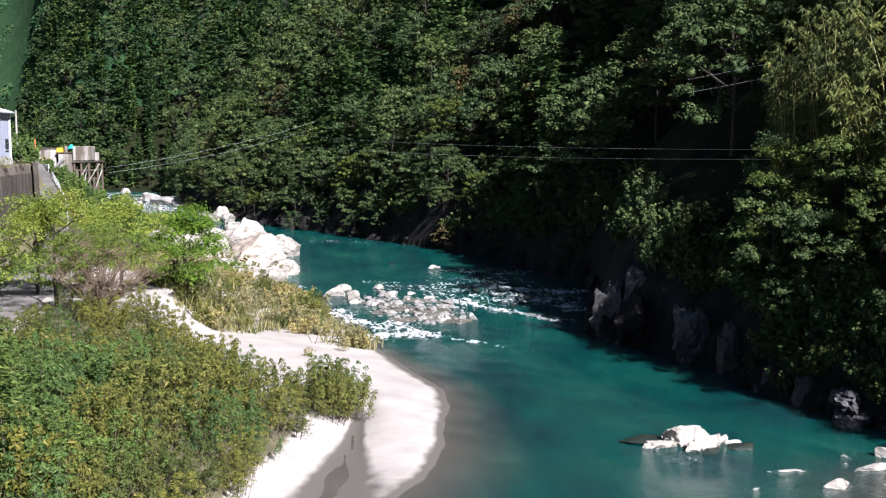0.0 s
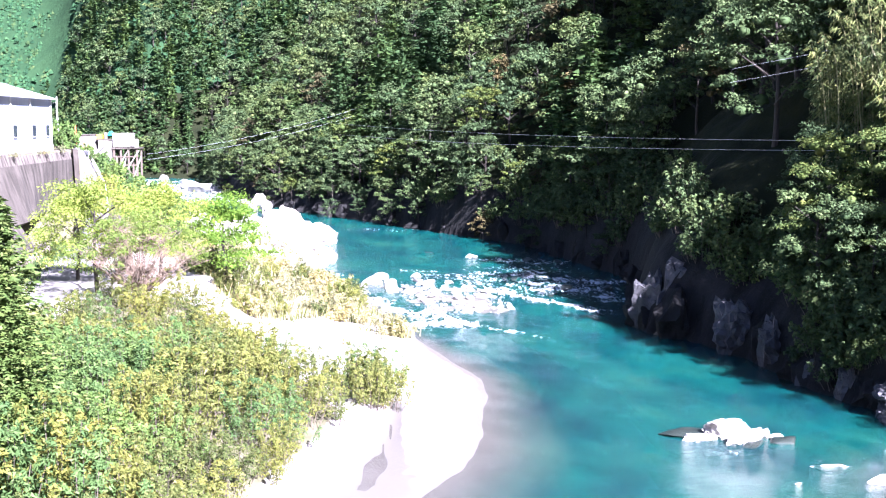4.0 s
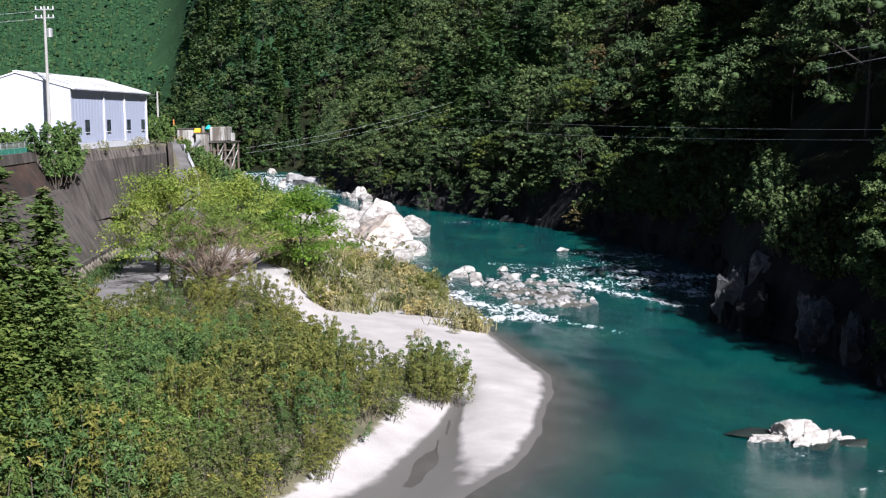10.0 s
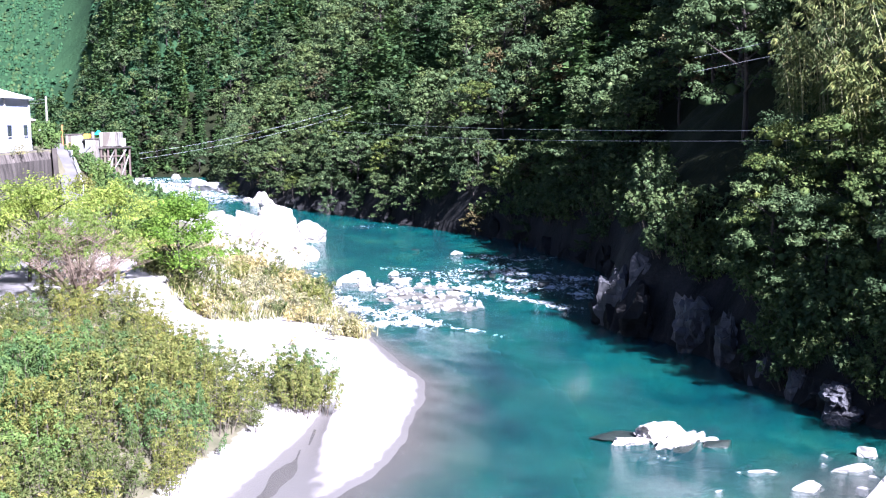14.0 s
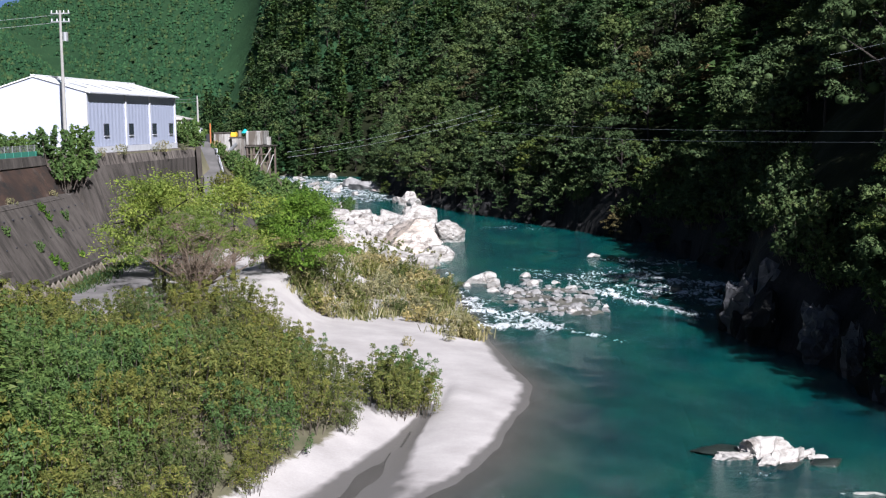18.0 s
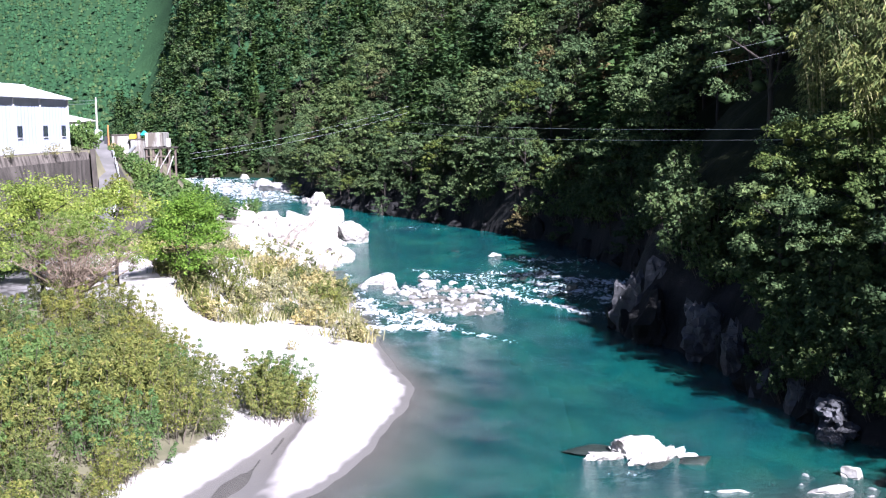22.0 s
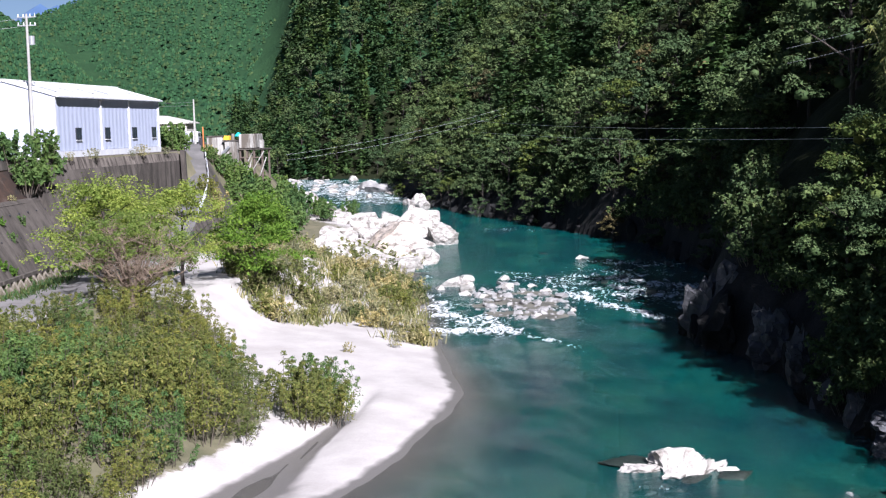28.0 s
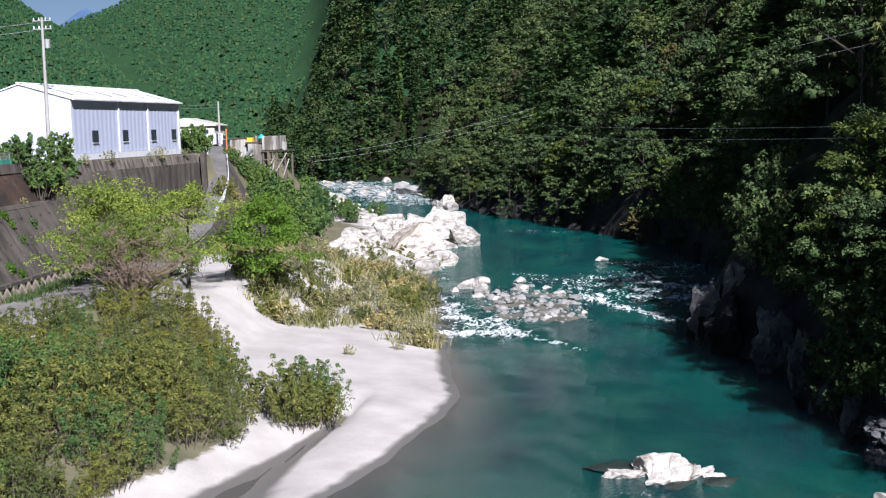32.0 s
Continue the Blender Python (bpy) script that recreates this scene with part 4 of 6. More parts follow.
for i in range(60):
    y = 126 + 64 * rng.random()
    slope = (right_x(y + 4) - right_x(y - 4)) / 8
    x = right_x(y) + (0.8 + 5.0 * rng.random()) * math.sqrt(1 + slope * slope)
    hang.append((x, y, land1(x, y) - 0.5, rng.random() * 360, 0.9 + 0.6 * rng.random()))
for i in range(46):
    y = 58 + 16 * rng.random()
    x = right_x(y) + 0.3 + 2.2 * rng.random()
    hang.append((x, y, max(land1(x, y), 0.4) - 0.5, rng.random() * 360, 0.45 + 0.35 * rng.random()))
stamp(drape, hang, "dark green shrub clinging to the shaded rock bank", "shrub", "shrubs on the shaded bank")
discard(oak + near_oak + near_lit + bright_oak + russet + bamboo + drape)


def forest(name, places, label, leafs, tall=(9, 14), seed=3, conifers=0.7, sides=7, tiers=5, girth=0.19):
    """Many trees far off as one mesh: each conifer a stack of ragged skirts, each broadleaf tree a lumpy dome."""
    g = np.random.default_rng(seed)
    V, F, idx = [], [], []
    count = 0
    for x, y, z in places:
        h = g.uniform(*tall)
        m = int(g.integers(len(leafs)))
        if g.random() < conifers:
            for k in range(tiers):
                s = k / tiers
                r = h * girth * (1 - s) ** 0.85 * (0.85 + 0.3 * g.random())
                zb, zt = z + h * (0.08 + 0.80 * s), z + h * (0.08 + 0.80 * s) + h * 0.30
                a = np.arange(sides) * math.tau / sides + g.random() * 6
                rr = r * (0.65 + 0.7 * g.random(sides))
                ring = np.stack([x + rr * np.cos(a), y + rr * np.sin(a), zb - 0.06 * h * g.random(sides)], -1)
                V.append(np.concatenate([[[x, y, min(zt, z + h)]], ring]))
                F += [(count, count + 1 + i, count + 1 + (i + 1) % sides) for i in range(sides)]
                idx += [m] * sides
                count += sides + 1
        else:
            lumps = 5
            for k in range(lumps):
                a, q = k * 2.4 + g.random(), h * 0.17 * (k > 0)
                c = np.array([x + q * math.cos(a), y + q * math.sin(a), z + h * (0.62 - 0.12 * (k > 0) + 0.12 * g.random())])
                r = h * (0.17 + 0.06 * g.random())
                b = np.arange(sides) * math.tau / sides
                lo = np.stack([c[0] + r * np.cos(b) * g.uniform(0.8, 1.2, sides), c[1] + r * np.sin(b) * g.uniform(0.8, 1.2, sides), c[2] - r * g.uniform(0.3, 0.7, sides)], -1)
                hi = np.stack([c[0] + 0.6 * r * np.cos(b + 0.4) * g.uniform(0.7, 1.3, sides), c[1] + 0.6 * r * np.sin(b + 0.4) * g.uniform(0.7, 1.3, sides), c[2] + r * g.uniform(0.4, 0.8, sides)], -1)
                V.append(np.concatenate([[c + np.array([0, 0, r])], hi, lo]))
                F += [(count, count + 1 + i, count + 1 + (i + 1) % sides) for i in range(sides)]
                for i in range(sides):
                    j = (i + 1) % sides
                    F += [(count + 1 + i, count + 1 + sides + i, count + 1 + sides + j), (count + 1 + i, count + 1 + sides + j, count + 1 + j)]
                idx += [m] * (3 * sides)
                count += 2 * sides + 1
    ob = new(name, mesh_of(name, np.concatenate(V), F, leafs, idx))
    return tagged(ob, label, "forest", kind="stuff")


L_FAR = leaf_mat("far_cedar_crown", [(0.0, (0.020, 0.055, 0.024)), (0.6, (0.030, 0.080, 0.032)), (1.0, (0.048, 0.108, 0.042))], 0.1, 0.8)
L_FARB = leaf_mat("far_broadleaf_crown", [(0.0, (0.0224, 0.0512, 0.0192)), (0.6, (0.048, 0.0832, 0.0288)), (1.0, (0.08, 0.112, 0.0416))], 0.1, 0.8)
slim = [cedar_tree(451 + i, L_CEDAR, 11 + i, 2.7, 13, 7, 8, 1.0) for i in range(3)] + [broad_tree(461 + i, L_BROAD, 8.5, 3.9, 13, 5, 14, 0.62, "spur_tree") for i in range(2)]
spur_trees = []
for i in range(40000):
    if len(spur_trees) >= 380:
        break
    y = 353 + 135 * rng.random() ** 1.3
    x = 12 + y * (-0.30 + 0.25 * rng.random())
    z = land1(x, y)
    if z < 1.2 or (z - 16) / y > 0.12 or any((x - p[0]) ** 2 + (y - p[1]) ** 2 < 15 for p in spur_trees):
        continue
    spur_trees.append((x, y, z - 0.4, rng.random() * 360, 0.75 + 0.4 * rng.random()))
stamp(slim, spur_trees, ["slender dark cedar on the spur above the river bend", "dense evergreen tree on the spur above the river bend"], "tree", "trees on the upstream spur")
discard(slim)
mid_places = []
for i in range(60000):
    if len(mid_places) >= 700:
        break
    y = 110 + 240 * rng.random()
    x = right_x(y) + rng.random() * 110
    if (y < 300 and x - right_x(y) < 38 * math.sqrt(1 + 0.3 * (y > 160))) or land1(x, y) < 1.5 or land1(x, y) > 80 or y > 292:
        continue
    mid_places.append((x, y, land1(x, y) - 0.5))
forest("hillside_wood", mid_places, "mixed cedar and broadleaf wood high on the steep valley side", [L_CEDAR, L_FARB, L_CEDAR, L_FARB], (8, 13), 3, 0.55, 8, 7)
far_places = []
for i in range(90000):
    if len(far_places) >= 20000:
        break
    y = 385 + 480 * rng.random() ** 0.85
    u = -0.62 + 0.46 * rng.random()
    if i % 4 == 0:
        y, u = 330 + 330 * rng.random(), -0.66 + 0.24 * rng.random()
    elif i % 9 == 0:
        y, u = 352 + 120 * rng.random(), -0.44 + 0.2 * rng.random()
    x = 12 + u * y
    z = float(land1(x, y))
    if z < (3 if u > -0.44 and y < 480 else 12):
        continue
    far_places.append((x, y, z - 0.5))
forest("far_wood", far_places, "even cedar plantation and mixed wood on the far hills", [L_FAR, L_FAR, L_FAR, L_FARB], (3.2, 4.6), 5, 0.92, 5, 2, 0.38)

# thicket on the near left bank
olive = [shrub(71 + i, L_SHRUB, 3.4 + 0.3 * i, 2.0) for i in range(4)]
green = [shrub(81 + i, L_SHRUB_GREEN, 3.4 + 0.4 * i, 2.0) for i in range(3)]
th_olive, th_green = [], []
for i in range(4000):
    if len(th_olive) + len(th_green) >= 285:
        break
    y = 33 + 57 * rng.random()
    x = -34 + 33 * rng.random()
    edge = edge_x(y)
    if x > edge - 0.5 or x < foot_x(y) + 2.5 or (y > 76 and x < -22.5) or (y > 83 and x < -14):
        continue
    if any((x - p[0]) ** 2 + (y - p[1]) ** 2 < 2.7 for p in th_olive + th_green):
        continue
    tall = np.interp(y, [33, 46, 60, 72, 80, 90], [1.3, 1.15, 1.0, 0.9, 0.66, 0.6])
    tall *= np.interp(edge - x, [0, 2, 6], [0.65, 0.88, 1.08])
    p = (x, y, land1(x, y) - 0.1, rng.random() * 360, tall * (0.74 + 0.24 * rng.random() + 0.26 * wobble(x, y, 3.2)))
    (th_green if (x < -13.5 and y < 66 and rng.random() < 0.8) or rng.random() < 0.12 else th_olive).append(p)
for x, y, s in ((-3.0, 67.2, 0.85), (-3.9, 68.8, 0.85), (-2.3, 69.0, 0.72), (-4.7, 66.6, 0.88), (-3.4, 65.6, 0.76), (-3.0, 70.2, 0.62), (-2.2, 67.4, 0.7), (-4.3, 70.0, 0.7), (-3.2, 66.2, 0.8)):
    (th_green if y > 68 else th_olive).append((x, y, land1(x, y) - 0.1, rng.random() * 360, s))
stamp(olive, th_olive, ["olive-green willow-like shrub in the riverbank thicket", "yellowing olive shrub with narrow leaves beside the sand"], "shrub", "riverbank thicket")
stamp(green, th_green, "fresh green bamboo-leaved shrub in the thicket", "shrub", "riverbank thicket")
discard(olive + green)

# cedars near the viewer
near_cedar = [cedar_tree(91 + i, leaf_mat("near_cedar_needle", [(0.0, (0.07, 0.11, 0.03)), (0.6, (0.11, 0.165, 0.045)), (1.0, (0.18, 0.21, 0.07))], 0.25), 9.6, 2.7, 26, 12, 36, 0.25, 0.02) for i in range(3)]
stamp(near_cedar, [(-19.3, 46.0, 2.6, 20, 1.3), (-17.4, 46.6, 2.6, 200, 0.9), (-21.4, 49.5, 2.6, 120, 1.15), (-18.6, 43.4, 2.6, 260, 0.95), (-21.8, 45.0, 2.6, 310, 1.2), (-18.0, 48.4, 2.6, 75, 1.08), (-20.2, 44.2, 2.6, 150, 1.12)], "olive-green young cedar standing in the thicket", "tree", "cedars in the thicket")
discard(near_cedar + cedar)


# ---- rocks ----
def rock(at, size, seed, material=M_WHITE_ROCK, label="angular pale grey boulder at the water's edge", group="", turn=0.0, cuts=15, name="boulder", sub=3, rough=0.07, ribs=0.0):
    """A block split along three joint directions, with worn edges, ledges and small breaks."""
    g = np.random.default_rng(seed)
    bm = bmesh.new()
    bmesh.ops.create_icosphere(bm, subdivisions=sub, radius=1.0)
    q0 = Matrix.Rotation(g.random() * 6.28, 3, "Z") @ Matrix.Rotation(0.5 * g.normal(), 3, "X") @ Matrix.Rotation(0.4 * g.normal(), 3, "Y")
    planes = []
    for k in range(cuts):
        d = g.normal(size=3)
        if k < cuts * 0.6:
            d = np.eye(3)[k % 3] * (1 if g.random() < 0.5 else -1) + 0.28 * g.normal(size=3)
        planes.append((q0 @ Vector(d / np.linalg.norm(d)), 0.40 + 0.38 * g.random()))
    bed = q0 @ Vector((0.25, 0.2, 1.0)).normalized()
    for v in bm.verts:
        p = v.co.copy()
        for d, o in planes:
            e = p.dot(d) - o
            if e > 0:
                p -= d * e
        q = p * 1.7 + Vector((seed * 1.3, 0, 0))
        p *= 1 + rough * noise.noise(q) + rough * 0.8 * noise.noise(q * 2.7) + rough * 0.7 * noise.noise(q * 6.1)
        h = p.dot(bed) * 5 + 1.5 * noise.noise(q * 0.8)
        p *= 1 + 0.05 * (abs(h - math.floor(h) - 0.5) - 0.25)
        if ribs:
            w = Vector((p.x * 3.2, p.y * 3.2, p.z * 0.7 + seed))
            p *= 1 + ribs * (abs(noise.noise(w)) - 0.25) + ribs * 0.6 * (abs(noise.noise(w * 2.3)) - 0.25)
        v.co = Vector((p.x * size[0], p.y * size[1], p.z * size[2]))
    ob = part(name, bm, material, None)
    ob.matrix_world = pose(*at, 0, 0, turn)
    return tagged(ob, label, "rock", group)


BOULDERS = [(-12.3, 142.1, 4.3, 4.5), (-19.5, 141.2, 3.1, 3.9), (-16.7, 138.7, 1.5, 1.8), (-9.8, 163.1, 2.5, 3.0), (-15.6, 174.3, 3.1, 4.2), (-16.3, 198.6, 3.1, 3.7), (-21.3, 194.3, 2.6, 3.1), (-23.0, 187.6, 2.3, 2.7), (-28.7, 210.7, 2.3, 2.1), (-30.1, 196.2, 3.5, 3.0), (-37.4, 212.8, 3.3, 3.0), (-46.7, 243.7, 3.3, 3.3), (-36.0, 228.5, 1.7, 2.0), (-44.2, 223.7, 2.5, 3.4), (-55.3, 267.6, 2.8, 2.7), (-52.3, 245.3, 2.2, 2.7), (-27.9, 164.4, 1.5, 1.3), (-29.6, 176.8, 1.2, 1.1), (-24.5, 148.8, 1.3, 1.6), (-24.8, 163.9, 1.3, 1.2), (-19.6, 135.3, 1.2, 1.3), (-16.5, 132.5, 0.8, 0.8), (-24.1, 237.1, 2.1, 3.1)]
big = "pale boulders on the left bank"
for i, (x, y, half, tall) in enumerate(BOULDERS):
    rock((x, y + half * 0.75, tall * 0.32), (half * 1.28, half * 1.1, tall * 0.8), 20 + i, M_PINK_ROCK if i == 0 else M_WHITE_ROCK, "huge ochre-streaked pale boulder beside the river" if i == 0 else "pale weathered boulder in the rock pile beside the river", big, i * 47 if i else 0, 14, "boulder", 4 if i < 10 else 3)
for i in range(110):
    y = 134 + 120 * rng.random() ** 1.4
    x = left_x(y) - 1.0 - (6 + 0.17 * (y - 120)) * rng.random()
    s = 0.6 + 1.9 * rng.random() ** 2
    rock((x, y, max(land1(x, y), 0) + 0.15 * s), (s * 1.2, s, s * 0.75), 500 + i, M_WHITE_ROCK, "pale loose boulder on the stony bank", big, i * 71, 12)
up = "boulders upstream"
for i, (x, y, a) in enumerate([(-40, 290, 4.6), (-44, 300, 3.6), (-36.5, 282, 2.4), (-50, 330, 2.2), (-58, 345, 2.6), (-54, 318, 1.4), (-66, 340, 2.0), (-62, 318, 1.5), (-70, 330, 1.8), (-58, 300, 1.5), (-76, 352, 2.0), (-48, 308, 1.4), (-22, 233, 2.2), (-27, 246, 1.8), (-45, 278, 1.6), (-51, 290, 1.8), (-47, 296, 1.2), (-56, 310, 1.9), (-63, 328, 1.7), (-39, 270, 1.1), (-72, 340, 2.1), (-66, 350, 1.8)]):
    rock((x, y, 1.1), (a, a, a * 0.62), 60 + i, M_GRAVEL if i in (0, 1) else M_WHITE_ROCK, "pale boulder standing in the upstream rapids", up, i * 61)
mid = "rocks in the river"
for i, (x, y, z, a, b, c, k) in enumerate(((14.9, 60.3, 0.0, 2.1, 1.0, 0.85, 24), (15.9, 59.4, 0.0, 1.6, 0.75, 0.75, 32), (13.7, 59.8, -0.05, 1.6, 0.8, 0.6, 15), (16.6, 60.2, 0.0, 1.3, 0.65, 0.5, 28), (15.0, 58.9, -0.05, 1.1, 0.5, 0.5, 40), (17.3, 59.7, -0.05, 0.8, 0.45, 0.4, 20))):
    rock((x, y, z), (a, b, c), 700 + i, M_WHITE_ROCK, "pale fractured slab of rock rising from the teal water", mid, k, 16, "boulder", 4, 0.12, 0.12)
for i, (x, y, a, b) in enumerate(((13.0, 60.9, 1.9, 1.1), (17.4, 58.9, 1.7, 0.9), (15.2, 61.3, 2.1, 0.8), (15.8, 58.3, 1.6, 0.6))):
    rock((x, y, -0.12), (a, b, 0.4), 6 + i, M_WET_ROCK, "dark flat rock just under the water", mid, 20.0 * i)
for i, (x, y, z, a, b, c) in enumerate([(18.0, 54.0, -0.12, 1.1, 0.5, 0.3), (19.4, 51.5, -0.1, 1.0, 0.7, 0.35), (15.4, 51.3, -0.2, 1.3, 0.6, 0.3), (20.4, 46.2, 0.3, 1.0, 1.2, 1.7), (23.8, 56.0, 0.1, 0.6, 0.5, 0.45), (22.3, 54.0, 0.0, 1.3, 0.6, 0.32), (25.5, 54.4, 0.3, 0.9, 0.7, 0.6), (26.6, 55.4, 0.5, 1.1, 0.9, 0.8), (28.4, 57.0, 0.8, 1.4, 1.2, 1.1), (24.5, 51.0, 0.2, 1.1, 0.8, 0.55), (26.5, 52.0, 0.4, 1.3, 1.1, 0.8), (24.2, 48.6, 0.2, 0.8, 0.7, 0.5), (27.2, 49.5, 0.4, 1.2, 0.9, 0.7), (28.8, 53.5, 0.7, 1.2, 1.2, 0.9), (23.0, 49.6, 0.1, 0.5, 0.4, 0.35), (30.5, 58.3, 1.0, 1.3, 1.1, 0.9)]):
    rock((x, y, z), (a * 1.1, b * 1.1, c * 1.1), 90 + i, M_WHITE_ROCK, "pale river rock near the shaded bank", mid, i * 37)
rock((8.7, 145.5, 0.3), (1.1, 0.9, 0.7), 8, M_WHITE_ROCK, "small pale rock above the rapids", mid)
rock((4.0, 152, 0.2), (1.4, 0.7, 0.35), 9, M_CLIFF, "low grey rock above the rapids", mid)
rock((-6.0, 106.5, 1.2), (0.9, 0.7, 0.5), 13, M_WHITE_ROCK, "small pale rock half hidden in dry grass", "")
bar = thing("gravel_island", (4.2, 114.5, 0.1), "low gravel island of pale grey stones amid the rapids", "gravel bar")
stone_meshes = []
for k in range(7):
    s_ob = rock((0, 0, 0), (1, 0.8, 0.6), 300 + k, M_GRAVEL, "", "", 0, 9, "stone", 2)
    stone_meshes.append(s_ob.data)
    bpy.data.objects.remove(s_ob)
gs = np.random.default_rng(17)
for made in range(290):
    a_, q_ = gs.random() * math.tau, math.sqrt(gs.random()) * 1.08
    sy_ = q_ * 11.0 * math.sin(a_)
    sx_ = q_ * 4.5 * math.cos(a_) - 0.2 * (sy_ + 1.0)
    s_ = 0.16 + 0.6 * gs.random() ** 3
    s_ob = part("stone", stone_meshes[made % 7], None, bar)
    s_ob.location = (sx_, sy_, max(land1(4.2 + sx_, 114.5 + sy_), 0.0) + 0.02 * s_ - 0.08)
    s_ob.rotation_euler, s_ob.scale = (0.3 * gs.normal(), 0.3 * gs.normal(), gs.random() * 6.28), (s_, s_, s_ * 0.85)
for i, (x, y, z, a, k) in enumerate(((-2.6, 124.0, 0.3, 1.5, 20), (-1.2, 120.6, 0.3, 1.3, 70), (-0.9, 117.6, 0.1, 0.9, 10), (-3.8, 121.6, 0.1, 0.9, 120), (0.6, 116.0, 0.1, 0.8, 45), (-2.4, 127.6, 0.2, 1.2, 160), (2.6, 121.5, 0.2, 0.8, 33), (4.6, 123.0, 0.2, 0.7, 80), (6.3, 119.0, 0.2, 0.75, 12), (1.6, 128.0, 0.2, 0.8, 65), (9.0, 107.6, 0.1, 0.5, 20), (6.2, 105.0, 0.1, 0.6, 40))):
    rock((x, y, z), (a, a * 0.85, a * 0.7), 760 + i, M_WHITE_ROCK, "pale angular rock at the head of the gravel island", mid, k, 14)
for i, (x, y, a) in enumerate(((15.7, 117.6, 0.8), (11.4, 124.6, 0.6), (17.6, 121.0, 0.5), (13.2, 129.0, 0.5), (19.4, 116.0, 0.6), (18.0, 139.5, 0.9), (15.0, 142.0, 0.7), (13.4, 112.6, 0.35))):
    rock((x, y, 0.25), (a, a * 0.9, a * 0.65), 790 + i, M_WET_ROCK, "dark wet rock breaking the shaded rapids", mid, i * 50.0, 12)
shoal = thing("gravel_shoal", (25.5, 52.0, 0.0), "shallow shoal of pale rounded stones near the shaded bank", "gravel bar")
for k in range(110):
    sx_, sy_ = gs.normal() * 3.0, gs.normal() * 3.2
    s_ = 0.12 + 0.45 * gs.random() ** 3
    s_ob = part("stone", stone_meshes[k % 7], None, shoal)
    s_ob.location = (sx_, sy_, max(land1(25.5 + sx_, 52 + sy_), -0.12) + 0.02)
    s_ob.rotation_euler, s_ob.scale = (0, 0, gs.random() * 6.28), (s_, s_, s_ * 0.8)
# cliff ribs on the shaded bank
rib = "rock outcrops of the shaded bank"
for i, (x, y, z, a, b, c) in enumerate([(20.2, 92.2, 1.2, 3.4, 2.6, 4.4), (18.7, 94.6, 0.8, 2.0, 2.6, 3.6), (22.8, 89.6, 1.2, 2.8, 2.4, 4.2), (23.3, 78.2, 0.6, 1.4, 1.6, 3.2), (24.2, 72.0, 0.4, 1.5, 1.6, 2.6), (24.8, 68.2, 0.3, 1.7, 1.6, 2.6), (25.0, 63.6, 0.3, 2.2, 1.2, 0.9), (25.4, 64.0, 1.2, 1.9, 1.2, 0.8), (26.2, 64.8, 1.9, 1.8, 1.3, 0.8), (24.4, 62.6, 0.0, 1.5, 0.9, 0.6), (26.9, 66.4, 0.6, 1.8, 1.6, 2.4), (22.6, 84, 1.0, 1.7, 2.2, 3.0), (28.2, 62.4, 0.5, 1.8, 1.4, 1.6)]):
    rock((x, y, z), (a, b, c), 120 + i, M_OUTCROP, "fractured grey rock outcrop, tree shade put into its colour", rib, 12 + i * 9, 11, "rock_outcrop", 4, 0.2, 0.34)

# rocks along the waterline, in the rock colour that carries the bank's shade
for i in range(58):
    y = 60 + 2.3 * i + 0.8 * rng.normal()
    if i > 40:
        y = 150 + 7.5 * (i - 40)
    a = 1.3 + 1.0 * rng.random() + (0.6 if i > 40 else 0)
    rock((float(right_x(y)) + 0.7 + 0.6 * rng.random(), y, 0.5), (a, a * 1.2, 1.6 + 1.7 * rng.random()), 820 + i, M_CLIFF, "wet rock at the bank's foot, shade added to its dark colour", rib, i * 53.0, 18, "rock_outcrop", 3, 0.2, 0.25)

# ---- warehouse ----
wh = thing("warehouse", (-39.0, 117.0, 13.5), "white gabled steel warehouse with pale blue-grey siding", "warehouse")
WL, WW, WE, WR = 27.6, 9.8, 5.85, 7.3
part("body", prism([(0, 0), (0, WE), (-WW / 2, WR - 0.1), (-WW, WE), (-WW, 0)], 0.0, WL), P_GABLE, wh)
BAYS = (0.0, 10.9, 18.5, WL)
for i in range(3):
    y0, y1 = BAYS[i] + 0.3, BAYS[i + 1] - 0.1
    n_rib = int((y1 - y0) / 0.24)
    vs, fs = [], []
    for k in range(n_rib + 1):
        y_, d_ = y0 + (y1 - y0) * k / n_rib, 0.042 if (k // 2) % 2 else 0.025
        vs += [(d_, y_, 0.55), (d_, y_, WE - 0.25)]
        if k:
            fs.append((2 * k - 2, 2 * k, 2 * k + 1, 2 * k - 1))
    part("siding_panel", mesh_of("siding_panel", vs, fs, [P_SIDING]), P_SIDING, wh, "pale blue-grey ribbed metal siding")
for y0 in (0.0, 10.75, 18.35, WL - 0.35):
    part("pilaster", box(bmesh.new(), (0.003, y0, 0), (0.16, y0 + 0.3, WE - 0.05)), P_WHITE, wh)
part("plinth", box(bmesh.new(), (0.003, 0, -0.4), (0.2, WL, 0.5)), P_WHITE, wh)
part("plinth", box(bmesh.new(), (-WW, -0.12, -0.4), (0.2, -0.003, 0.3)), P_WHITE, wh)
for y0 in (4.6, 11.8, 19.3, 25.2):
    w = part("window", box(bmesh.new(), (0.03, y0 - 0.06, 1.55), (0.11, y0 + 1.26, 2.72)), P_DARK, wh, "small dark-framed window")
    part("pane", box(bmesh.new(), (0.08, y0, 1.62), (0.125, y0 + 0.56, 2.66)), G_PANE, w)
    part("pane", box(bmesh.new(), (0.08, y0 + 0.64, 1.62), (0.125, y0 + 1.2, 2.66)), G_PANE, w)
    part("sill", box(bmesh.new(), (0.06, y0 - 0.1, 1.46), (0.17, y0 + 1.3, 1.53)), P_WHITE, w)
